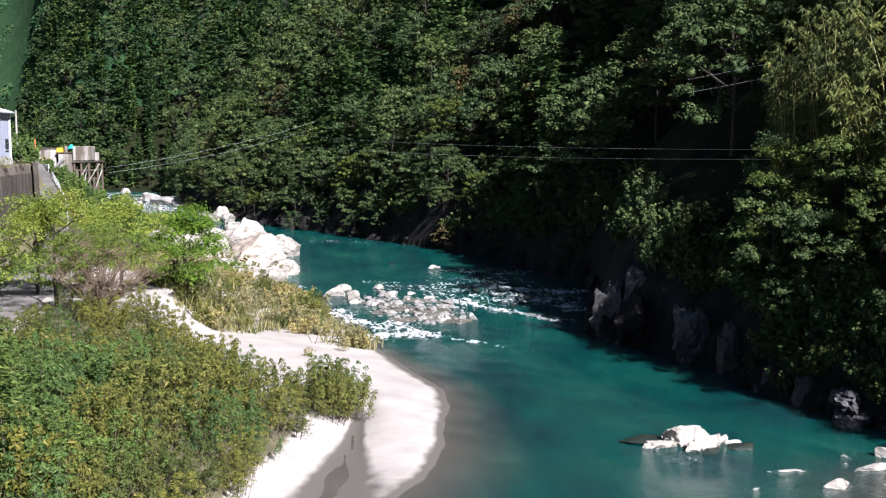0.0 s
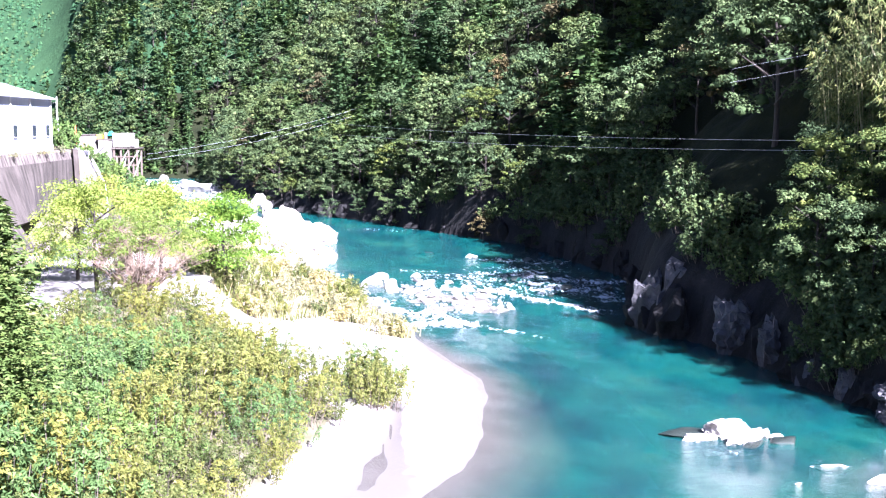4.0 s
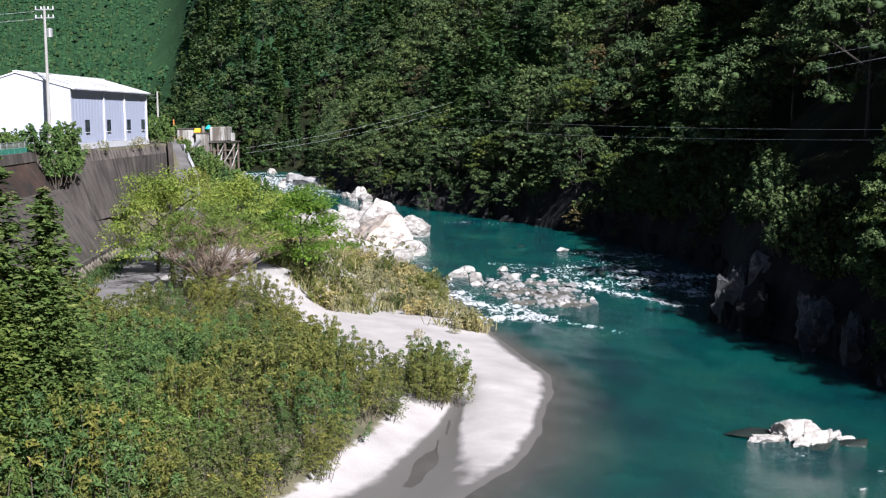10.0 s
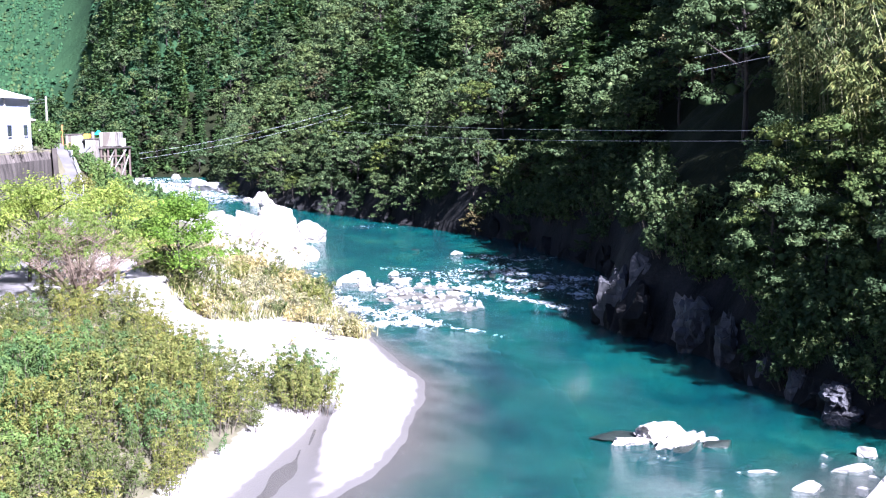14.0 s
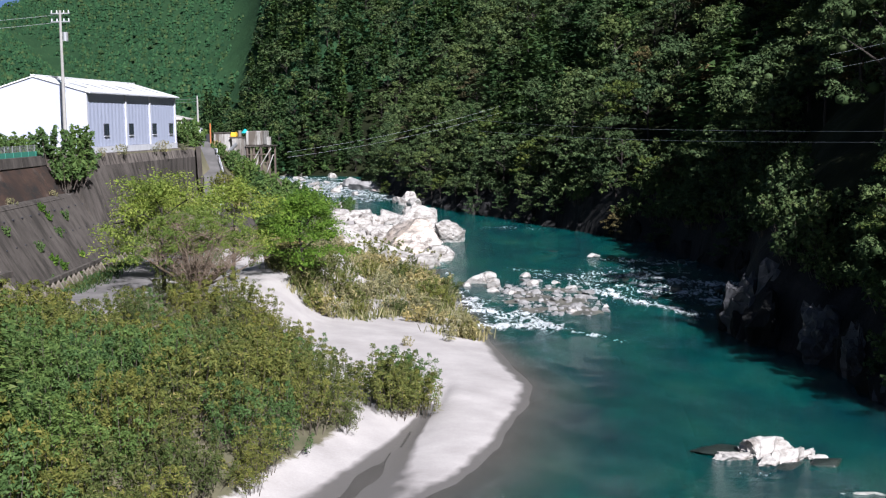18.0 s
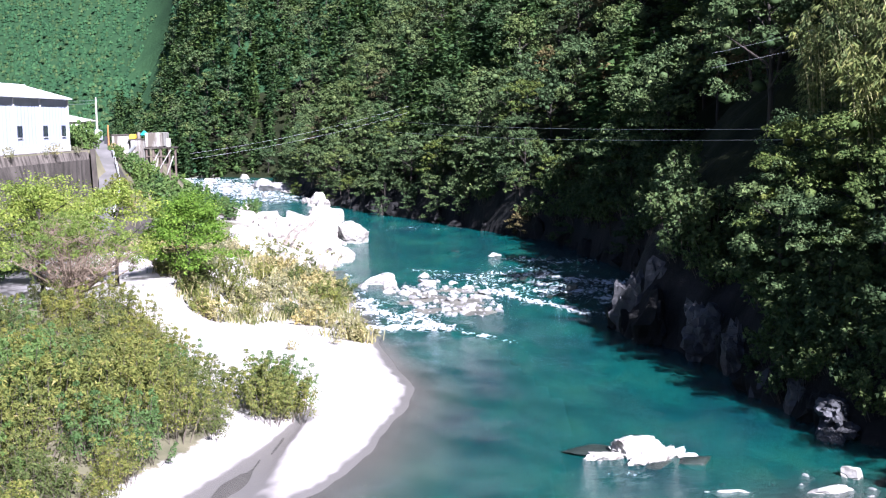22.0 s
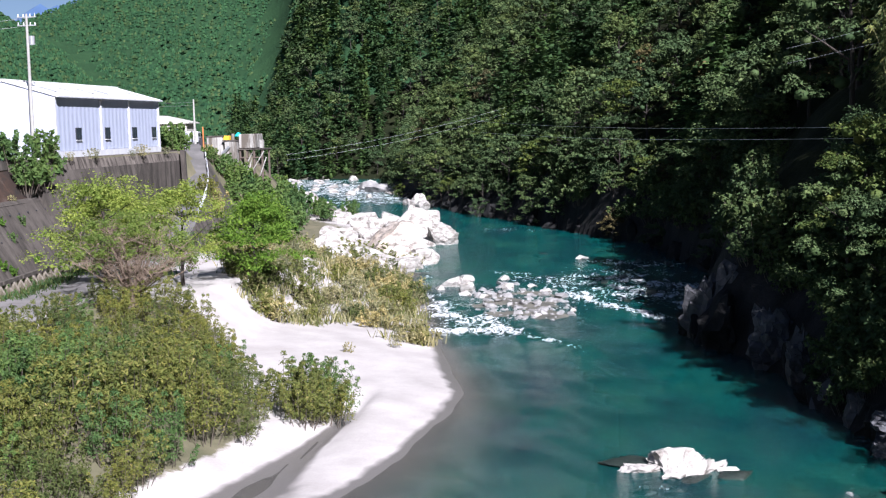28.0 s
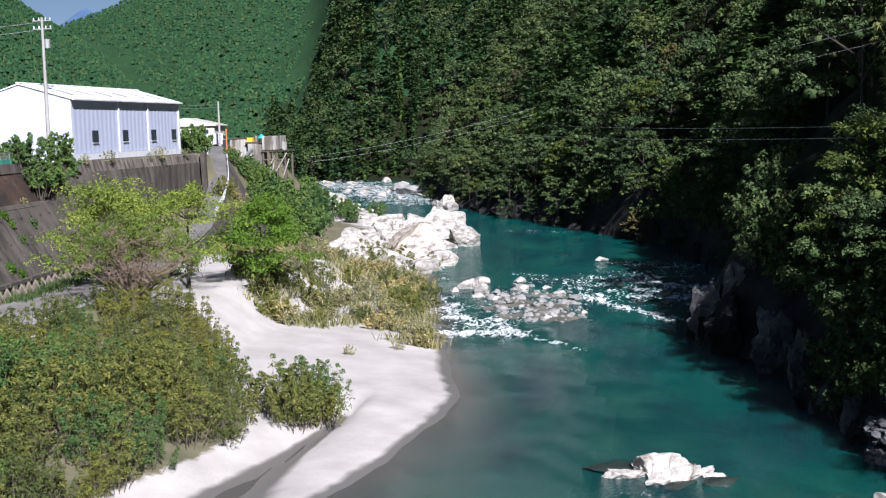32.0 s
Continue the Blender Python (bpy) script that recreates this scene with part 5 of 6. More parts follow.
for x0, x1 in ((0.45, -WW / 2), (-WW - 0.45, -WW / 2)):
    z0, n_rib = WE - 0.13, 88
    top, low = [], []
    for k in range(n_rib + 1):
        y_ = -0.14 + (WL + 0.28) * k / n_rib
        up_ = 0.06 if (k // 2) % 2 else 0.0
        top += [(x0, y_, z0 + up_), (x1, y_, WR + up_)]
        low += [(x0, y_, z0 - 0.12), (x1, y_, WR - 0.12)]
    o_ = len(top)
    fs = []
    for k in range(n_rib):
        q_ = 2 * k
        fs += [(q_, q_ + 2, q_ + 3, q_ + 1), (o_ + q_, o_ + q_ + 1, o_ + q_ + 3, o_ + q_ + 2), (q_, o_ + q_, o_ + q_ + 2, q_ + 2), (q_ + 1, q_ + 3, o_ + q_ + 3, o_ + q_ + 1)]
    fs += [(0, 1, o_ + 1, o_), (o_ - 2, 2 * o_ - 2, 2 * o_ - 1, o_ - 1)]
    part("roof", mesh_of("roof", top + low, fs, [P_ROOF]), P_ROOF, wh, "white ribbed metal roof")
for k in range(6):
    y_ = 2.5 + 4.3 * k
    vs = []
    for x_ in (-0.9, -2.6):
        s_ = (0.45 - x_) / (0.45 + WW / 2)
        vs += [(x_, y_, (WE - 0.13) + s_ * (WR - WE + 0.13) + 0.075), (x_, y_ + 0.75, (WE - 0.13) + s_ * (WR - WE + 0.13) + 0.075)]
    vs += [(a_, b_, c_ - 0.05) for a_, b_, c_ in vs]
    part("skylight", mesh_of("skylight", vs, [(0, 1, 3, 2), (4, 6, 7, 5), (0, 4, 5, 1), (2, 3, 7, 6), (0, 2, 6, 4), (1, 5, 7, 3)], [P_STEEL]), P_STEEL, wh, "grey translucent roof panel")
part("ridge_cap", box(bmesh.new(), (-WW / 2 - 0.25, -0.18, WR - 0.02), (-WW / 2 + 0.25, WL + 0.18, WR + 0.1), 0.03), P_ROOF, wh)
part("gutter", box(bmesh.new(), (0.42, -0.14, WE - 0.3), (0.58, WL + 0.14, WE - 0.14), 0.02), P_WHITE, wh)


# ---- embankment and retaining walls ----
def wall_strip(name, ys, prof, material, label, parts=True, step=3.2, gap=0.03, thick=0.35):
    """A sloped wall of separate slabs along y; prof(y) gives (x_low, z_low, x_high, z_high)."""
    t = tagged(new(name), label, "retaining wall", kind="structure")
    y = ys[0]
    while y < ys[1] - 0.2:
        y2 = min(y + step, ys[1])
        bm = bmesh.new()
        vs = []
        for yy in (y + gap / 2, y2 - gap / 2):
            xl_, zl_, xh_, zh_ = prof(yy)
            for x, z in ((xl_, zl_), (xh_, zh_), (xh_ - thick * 1.6, zh_), (xl_ - thick * 1.6, zl_ - 0.3)):
                vs.append(bm.verts.new((x, yy, z)))
        for f in ((0, 1, 2, 3), (7, 6, 5, 4), (0, 4, 5, 1), (1, 5, 6, 2), (2, 6, 7, 3), (3, 7, 4, 0)):
            bm.faces.new([vs[q] for q in f])
        bmesh.ops.recalc_face_normals(bm, faces=bm.faces)
        part("slab", bm, material, t)
        y = y2
    return t


def foot(y):
    return float(foot_x(y))


wall_strip("wall_lower_revetment", (60, 122), lambda y: (foot(y) + 0.25, 4.3, foot(y) - 3.35, 10.15), M_CONC, "steep weathered grey concrete revetment with drain streaks", step=4.0, gap=0.08)
wall_strip("wall_upper_revetment", (64, 108), lambda y: (foot(y) - 3.95, 10.1, foot(y) - 5.9, 13.25), M_CONC_RUST, "rust-brown stained upper concrete revetment", step=5.0, gap=0.08)
wall_strip("wall_middle_revetment", (108, 145), lambda y: (-35.0 - 1.8 * min(max((y - 118) / 14, 0), 1), 7.2, -36.88, 12.35), M_CONC, "sloping weathered concrete revetment below the terrace wall", step=5.0)
wall_strip("wall_terrace_edge", (107.5, 146), lambda y: (-36.95, 12.2, -37.3, 13.45), M_CONC_STREAK, "streaked brown-grey concrete retaining wall below the warehouse", step=2.2)

wall_strip("wall_terrace_coping", (62, 107.4), lambda y: (foot(y) - 5.42, 12.7, foot(y) - 5.55, 13.5), M_CONC, "streaked grey concrete parapet under the fence", step=2.4, gap=0.06, thick=0.3)
wall_strip("wall_revetment_ledge", (64, 108), lambda y: (foot(y) - 3.2, 9.98, foot(y) - 3.5, 10.24), M_CONC, "mossy concrete ledge between the two revetments", step=3.0, gap=0.05, thick=0.5)
wall_strip("wall_ramp_cut", (144.5, 160.5), lambda y: (float(np.interp(y, RAMP_Y, RAMP_X)) - 1.22, float(np.interp(y, RAMP_Y, RAMP_Z)) - 0.5, float(np.interp(y, RAMP_Y, RAMP_X)) - 1.4, 13.45), M_CONC, "weathered concrete wall beside the climbing ramp", step=2.4)
tagged(part("wall_terrace_return", box(bmesh.new(), (-39.6, 107.1, 6.5), (-36.95, 107.46, 13.45), 0.03), M_CONC, None), "short concrete return wall at the terrace corner", "retaining wall", kind="structure")
drains = thing("drain_outlets", (0, 0, 0), "rows of small dark weep-hole pipes in the revetment", "drain pipe")
for y in np.arange(84, 121, 2.1):
    for s in (0.22, 0.55, 0.85):
        x_, z_ = foot(y) + 0.25 - 3.6 * s, 4.3 + 5.85 * s
        part("weep_pipe", tube(bmesh.new(), (x_ - 0.2, y + 2 * (s - 0.5), z_), (x_ + 0.06, y + 2 * (s - 0.5), z_), 0.07, 0.07, 6), P_DARK, drains)

# row of concrete kerb posts at the foot of the revetment
posts = thing("guard_post_row", (0, 0, 0), "row of stubby weathered concrete posts with a beam along the track", "guard rail")
y = 80.0
while y < 119:
    bm = prism([(-0.25, -0.5), (0.45, -0.5), (0.3, 0.2), (-0.1, 0.85), (-0.25, 0.85)], -0.14, 0.14)
    p = part("post", bm, M_CONC_TAN, posts)
    p.location = (foot(y) + 1.1, y, land1(foot(y) + 1.1, y))
    y += 1.35
y = 79.5
while y < 119:
    bm = box(bmesh.new(), (-0.3, 0, 0.7), (0.0, 3.9, 1.0), 0.02)
    p = part("beam", bm, M_CONC, posts)
    p.location = (foot(y) + 1.05, y, land1(foot(y) + 1.1, y + 2) + 0.05)
    p.rotation_euler = (0, 0, math.atan2(-(foot(y + 4) - foot(y)), 4) * 1.0)
    y += 4.0

# track and ramp
def ribbon(name, pts, width, material, label, lift=0.06, thick=0.25, kind="structure", lie=False):
    vs, fs = [], []
    P = [Vector(p) for p in pts]
    Q = []
    for i in range(len(P) - 1):
        for k in range(8):
            s = k / 8
            a, b, c, d = P[max(i - 1, 0)], P[i], P[i + 1], P[min(i + 2, len(P) - 1)]
            Q.append(0.5 * ((2 * b) + (c - a) * s + (2 * a - 5 * b + 4 * c - d) * s * s + (3 * b - a - 3 * c + d) * s ** 3))
    Q.append(P[-1])
    if lie:
        for i, q in enumerate(Q):
            d = (Q[min(i + 1, len(Q) - 1)] - Q[max(i - 1, 0)]).normalized()
            for k in range(6):
                x_, y_ = q.x + d.y * width * (k / 5 - 0.5), q.y - d.x * width * (k / 5 - 0.5)
                vs.append((x_, y_, land1(x_, y_) + lift))
            if i:
                for k in range(5):
                    fs.append((6 * i + k, 6 * i + k + 1, 6 * i + k - 5, 6 * i + k - 6))
        return tagged(new(name, mesh_of(name, vs, fs, [material])), label, "road", kind=kind), Q
    for i, q in enumerate(Q):
        d = (Q[min(i + 1, len(Q) - 1)] - Q[max(i - 1, 0)]).normalized()
        side = Vector((d.y, -d.x, 0)).normalized() * width / 2
        vs += [q + side + Vector((0, 0, lift)), q - side + Vector((0, 0, lift)), q - side * 1.02 - Vector((0, 0, thick)), q + side * 1.02 - Vector((0, 0, thick))]
        if i:
            o = 4 * (i - 1)
            for k in range(4):
                fs.append((o + k, o + (k + 1) % 4, o + 4 + (k + 1) % 4, o + 4 + k))
    ob = new(name, mesh_of(name, vs, fs, [material]))
    return tagged(ob, label, "road", kind=kind), Q


track, _q = ribbon("road_track", [(-24.5, 70, 4.3), (-25.8, 78, 4.3), (-26.6, 88, 4.3), (-27.2, 98, 4.3), (-28.4, 108, 4.3), (-30.5, 120, 4.3)], 4.6, M_TRACK, "pale concrete riverside track", 0.07, 0.5, "structure", True)
ramp_road, ramp_line = ribbon("road_ramp", [*zip(RAMP_X[:7], RAMP_Y[:7], RAMP_Z[:7]), (-44.5, 172, 13.65), (-47.5, 182, 13.75), (-51.0, 196, 13.8)], 2.3, M_ASPH, "worn grey concrete ramp climbing to the terrace", 0.1, 2.4)
bm = bmesh.new()
for i in range(0, len(ramp_line) - 1):
    a, b = ramp_line[i], ramp_line[i + 1]
    if a.y > 160:
        break
    s = Vector((1.25, 0, 0))
    lo_a, lo_b = Vector((a.x + 1.3 + (a.z - 2.5) * 0.55, a.y, 2.2)), Vector((b.x + 1.3 + (b.z - 2.5) * 0.55, b.y, 2.2))
    vs = [bm.verts.new(p) for p in (a + s, b + s, lo_b, lo_a)]
    vs2 = [bm.verts.new(v.co + Vector((-0.5, 0, -0.4))) for v in vs]
    for f in ((0, 1, 2, 3), (3, 2, 6, 7), (0, 4, 5, 1)):
        bm.faces.new([(vs + vs2)[q] for q in f])
tagged(part("wall_ramp_side", bm, M_CONC, None), "dark sloping concrete side of the ramp", "retaining wall", kind="structure")
rail = thing("ramp_guard_rail", (0, 0, 0), "white metal guard rail along the ramp", "guard rail")
for i in range(14, 37):
    a, b = ramp_line[i] + Vector((1.15, 0, 0.1)), ramp_line[i + 1] + Vector((1.15, 0, 0.1))
    part("post", tube(bmesh.new(), a, a + Vector((0, 0, 0.75)), 0.05, 0.05), P_WHITE, rail)
    for h in (0.4, 0.72):
        part("bar", tube(bmesh.new(), a + Vector((0, 0, h)), b + Vector((0, 0, h)), 0.02, 0.02, 5), P_WHITE, rail)

# ---- concrete plant above the river ----
plant = thing("concrete_hopper", (-38.0, 168.5, 10.2), "old grey concrete hopper building with a teal cap", "industrial building")
part("bin", box(bmesh.new(), (-3.2, 0, -5.0), (-1.0, 4, 4.6), 0.06), M_CONC_LT, plant)
part("lid", box(bmesh.new(), (-3.3, -0.1, 4.605), (-0.9, 4.1, 4.78), 0.03), M_CONC, plant, "dark slab lid")
part("bin", box(bmesh.new(), (-0.6, -0.5, -6.5), (1.0, 3, 4.0), 0.06), M_CONC_LT, plant)
part("lid", box(bmesh.new(), (-0.9, -0.6, 4.005), (1.1, 3.1, 4.15), 0.03), M_CONC, plant, "dark slab lid")
part("chute", tube(bmesh.new(), (-1.4, -0.8, 1.8), (0.1, -0.7, 3.3), 0.22, 0.22, 6), P_STEEL, plant, "grey sloping chute")
part("tank", box(bmesh.new(), (1.15, 0.2, 3.0), (3.4, 4, 4.9), 0.08), M_CONC_LT, plant, "pale rectangular tank")
part("deck", box(bmesh.new(), (1.05, 0.0, 2.8), (4.5, 4.4, 2.97)), M_CONC, plant)
for x in (1.3, 2.2, 3.2, 4.3):
    for y in (0.3, 3.6):
        part("column", box(bmesh.new(), (x - 0.11, y - 0.11, -8.5), (x + 0.11, y + 0.11, 2.78)), M_RUSTY, plant)
for z in (-0.8, 0.6, 1.7):
    part("beam", box(bmesh.new(), (1.2, 0.08, z), (4.4, 0.17, z + 0.16)), M_RUSTY, plant)
for a_, b_ in (((1.3, 0.0, -0.6), (3.2, 0.0, 2.7)), ((4.6, 0.0, 2.6), (2.4, 0.0, -0.8)), ((4.9, 0.0, 1.8), (3.6, 0.0, -1.6)), ((2.0, 0.0, -1.8), (2.9, 0.0, 1.6))):
    part("brace", tube(bmesh.new(), a_, b_, 0.08, 0.08), M_CONC_LT, plant)
part("crate", box(bmesh.new(), (1.4, -0.5, -6.0), (2.4, 0.05, 0.9), 0.03), M_CONC_LT, plant, "pale block under the trestle")
part("pilaster", box(bmesh.new(), (4.0, 0.1, 3.0), (4.5, 0.6, 4.1), 0.03), M_CONC_LT, plant)
bm = bmesh.new()
bmesh.ops.create_cone(bm, cap_ends=True, segments=10, radius1=0.62, radius2=0.1, depth=0.55, matrix=Matrix.Translation((0.75, 1.5, 4.9)))
part("cap", bm, P_TEAL, plant, "teal conical cap")
part("vent_pipe", tube(bmesh.new(), (0.1, 1.2, 4.1), (0.1, 1.2, 5.0), 0.25, 0.25, 10), M_CONC_LT, plant)
part("hood", box(bmesh.new(), (-1.0, 0.4, 4.15), (-0.2, 1.2, 4.75), 0.05), P_YELLOW, plant, "yellow hood")
part("pipe", tube(bmesh.new(), (-3.5, -0.4, 1.0), (-3.5, -0.4, 6.0), 0.1, 0.1), P_ORANGE, plant, "rusty orange pipe")
part("gate", box(bmesh.new(), (-4.1, -0.3, 2.6), (-3.4, -0.1, 4.6), 0.02), P_DARK, plant, "dark steel gate")
barrier = thing("guard_rail", (-40.6, 154.5, 13.3), "short white guard rail at the head of the ramp", "guard rail", "rails at the ramp head")
for k in range(3):
    part("plate", box(bmesh.new(), (-0.06, 1.5 * k, 0.35), (0.06, 1.5 * k + 1.4, 0.85), 0.02), P_WHITE, barrier)
    part("post", box(bmesh.new(), (-0.05, 1.5 * k + 0.6, -0.4), (0.05, 1.5 * k + 0.75, 0.345)), P_WHITE, barrier)
copy_thing(barrier, pose(-37.2, 155.6, 12.2, 0, 0, 20))


# ---- poles and wires ----
def utility_pole(at, height, label, arms=2):
    t = thing("utility_pole", at, label, "utility pole", "utility poles")
    part("shaft", tube(bmesh.new(), (0, 0, -0.5), (0, 0, height), 0.19, 0.11, 10), P_POLE, t)
    for k in range(arms):
        z = height - 0.3 - 0.75 * k
        part("crossarm", box(bmesh.new(), (-0.9, -0.05, z - 0.05), (0.9, 0.05, z + 0.05)), P_STEEL, t)
        for x in (-0.8, -0.3, 0.35, 0.8):
            bm = bmesh.new()
            bmesh.ops.create_cone(bm, cap_ends=True, segments=8, radius1=0.07, radius2=0.04, depth=0.24, matrix=Matrix.Translation((x, 0, z + 0.17)))
            part("insulator", bm, P_WHITE, t)
    if arms:
        bm = bmesh.new()
        bmesh.ops.create_cone(bm, cap_ends=True, segments=12, radius1=0.26, radius2=0.26, depth=0.8, matrix=Matrix.Translation((0.42, 0, height - 2.4)))
        part("transformer", bm, P_STEEL, t)
    return t


utility_pole((-40.3, 115.2, 13.2), 13.4, "grey concrete utility pole with two crossarms beside the warehouse")
utility_pole((-40.0, 94.7, 13.2), 7.4, "slim bare concrete pole behind the fence", 0)
utility_pole((-46.6, 180.0, 13.6), 6.6, "bare concrete pole beside the ramp", 0)


def wire(a, b, sag, r, group):
    bm = bmesh.new()
    a, b = Vector(a), Vector(b)
    rings = []
    for i in range(33):
        s = i / 32
        p = a.lerp(b, s) - Vector((0, 0, sag * 4 * s * (1 - s)))
        rings.append([bm.verts.new(p + Vector((0, r * math.cos(k * math.tau / 5), r * math.sin(k * math.tau / 5)))) for k in range(5)])
        if i:
            for k in range(5):
                bm.faces.new((rings[i - 1][k], rings[i - 1][(k + 1) % 5], rings[i][(k + 1) % 5], rings[i][k]))
    tagged(part("power_cable", bm, P_WIRE, None), "thin grey cable strung across the river", "cable", group)


wire((-8, 190, 16.2), (31, 74, 14.8), 0.6, 0.013, "cables over the river")
wire((-8, 190, 14.6), (31, 74, 14.2), 0.6, 0.013, "cables over the river")
wire((-36, 190, 11.0), (2, 236, 20.0), 1.2, 0.016, "cables over the river")
wire((-36, 190, 11.8), (2, 236, 21.2), 1.2, 0.016, "cables over the river")
wire((24, 92, 20.0), (52, 70, 27.0), 0.5, 0.008, "cables over the river")
wire((24, 92, 19.0), (52, 70, 26.0), 0.5, 0.008, "cables over the river")


# ---- trees on the left bank ----
green_t = broad_tree(203, L_BRIGHT, 6.9, 3.3, 34, 7, 60, 0.2, "riverside_tree", 1.5, 0.2)
green_t.matrix_world = pose(-14.5, 97.0, land1(-14.5, 97.0) + 0.3, 0, 0, 40)
tagged(green_t, "bright green rounded tree near the white boulders", "tree")
big_t = thing("riverside_tree", (-18.6, 82.3, land1(-18.6, 82.3) - 0.1), "bare brown many-stemmed tree with thin yellow-green leaves", "tree")
g0 = np.random.default_rng(5)
for k in range(44):
    bm = bmesh.new()
    a, lift_ = k * 2.4 + g0.random() * 0.5, 0.1 + 0.9 * g0.random()
    out = 6.2 * math.cos(lift_ * 1.25) * (0.8 + 0.3 * g0.random())
    h = 2.6 + 5.0 * math.sin(lift_ * 1.45) * (0.85 + 0.2 * g0.random())
    f_ = Vector((0.4 * math.cos(a), 0.4 * math.sin(a), 0.9 + 0.7 * g0.random()))
    m_ = Vector((math.cos(a) * out * 0.5, math.sin(a) * out * 0.5, h * 0.6))
    e_ = Vector((math.cos(a) * out, math.sin(a) * out, h))
    tube(bm, (0.25 * math.cos(a), 0.25 * math.sin(a), -0.4), f_, 0.17, 0.12, 5)
    tube(bm, f_, m_, 0.10, 0.06, 5)
    tube(bm, m_, e_, 0.06, 0.018, 4)
    for j in range(10):
        s0 = m_.lerp(e_, g0.random()) if j > 2 else f_.lerp(m_, 0.4 + 0.6 * g0.random())
        s1 = s0 + Vector((g0.normal(), g0.normal(), 0.3 + 0.6 * abs(g0.normal()))) * 0.8
        tube(bm, s0, s1, 0.03, 0.016, 3)
        for i in range(6):
            s2 = s0.lerp(s1, 0.3 + 0.7 * g0.random())
            tube(bm, s2, s2 + Vector((g0.normal(), g0.normal(), 0.3 + 0.5 * g0.random())) * 0.5, 0.016, 0.006, 3)
    part("branch", bm, M_TWIG, big_t)
bc, br = [], []
for k in range(165):
    a, q_ = g0.random() * math.tau, 6.6 * math.sqrt(g0.random())
    x_, y_ = q_ * math.cos(a), q_ * math.sin(a)
    top_ = 8.6 * math.sqrt(max(1 - (q_ / 8.2) ** 2, 0))
    drop = (2.8 if y_ > 1 or x_ < -3 else 1.3) * g0.random() ** 1.5
    bc.append((x_, y_, top_ - drop))
    br.append(0.4 + 0.65 * g0.random())
part("crown", quads_mesh("crown", leaves(9000, bc, br, 0.26, 0.1, 0.6, 0.4, 77, 0.2, 0.1, True), [L_YELLOW]), L_YELLOW, big_t, "airy yellow-green foliage")
big_t.matrix_world = big_t.matrix_world @ Matrix.Diagonal((0.68, 0.68, 0.74, 1))
for i, (x, y, h, r) in enumerate(((-22.6, 88.0, 8.3, 4.6), (-18.9, 93.0, 7.6, 3.8), (-25.6, 95.5, 7.2, 3.4))):
    feathery = broad_tree(223 + i, L_YELLOW, h, r, 26, 6, 64, 0.19, "feathery_tree", 1.35, 0.12)
    feathery.matrix_world = pose(x, y, land1(x, y) - 0.1, 0, 0, 70 * i)
    tagged(feathery, "airy yellow-green tree behind the bare one on the bank", "tree", "yellow-green bank trees")


# ---- dry grass and reeds between sand and boulders ----
def reeds(name, places, height, label, leaf, per=26, seed=1):
    g = np.random.default_rng(seed)
    P = np.asarray(places, float)
    n = len(P) * per
    base = np.repeat(P, per, 0) + np.concatenate([g.normal(size=(n, 2)) * 0.45, np.zeros((n, 1))], 1)
    h = height * (0.4 + 0.7 * g.random(n) + 0.5 * np.repeat(g.random(len(P)) ** 2, per))[:, None]
    lean = np.concatenate([g.normal(size=(n, 2)) * 0.28, np.ones((n, 1))], 1) * h
    a = g.random(n) * math.tau
    w = np.stack([np.cos(a), np.sin(a), 0 * a], -1) * 0.045
    q = np.stack([base - w, base + w, base + lean * 0.7 + w * 0.8, base + lean + np.array([0, 0, -0.1])], 1)
    ob = new(name, quads_mesh(name, q, leaf, g.integers(0, len(leaf), n)))
    return tagged(ob, label, "grass", kind="stuff")


gp = []
for i in range(6000):
    if len(gp) > 900:
        break
    y = 88 + 58 * rng.random()
    x = left_x(y) - 0.6 - 26 * rng.random()
    if y < np.interp(x, [-16, -10, -7, -4, -1], [92.5, 93.5, 94, 92, 90]) or x < -15.5 - (y - 95) * 0.38:
        continue
    gp.append((x, y, land1(x, y) - 0.1))
tuft = [shrub(421 + i, L_DRY if i < 2 else L_SHRUB, 1.9, 1.5, 900, 0.30, 0.22, "dry_bush") for i in range(3)]
stamp(tuft, [(p[0], p[1], p[2], 360 * rng.random(), 0.55 + 0.55 * rng.random()) for p in gp[:150]], ["tan dry bush on the riverbank", "olive and tan weedy bush beside the sand"], "shrub", "dry bushes on the bank")
discard(tuft)
reeds("dry_reeds", gp[::2], 0.9, "tall dry tan and green riverside reeds", [L_DRY, L_DRY, L_DRY, L_SHRUB])
gp = []
for i in range(520):
    y = 84 + 50 * rng.random()
    u = rng.random()
    x = foot_x(y) + 1.3 + 1.6 * u if i % 2 else (-22.5 - 0.3 * (y - 95) * (y > 95)) + 5.0 * (u - 0.5)
    if i % 2 == 0 and y < 99:
        continue
    gp.append((x, y, land1(x, y) - 0.1))
reeds("track_grass", gp, 0.5, "short green grass along the track", [L_SHRUB, L_SHRUB_GREEN], 18, 4)

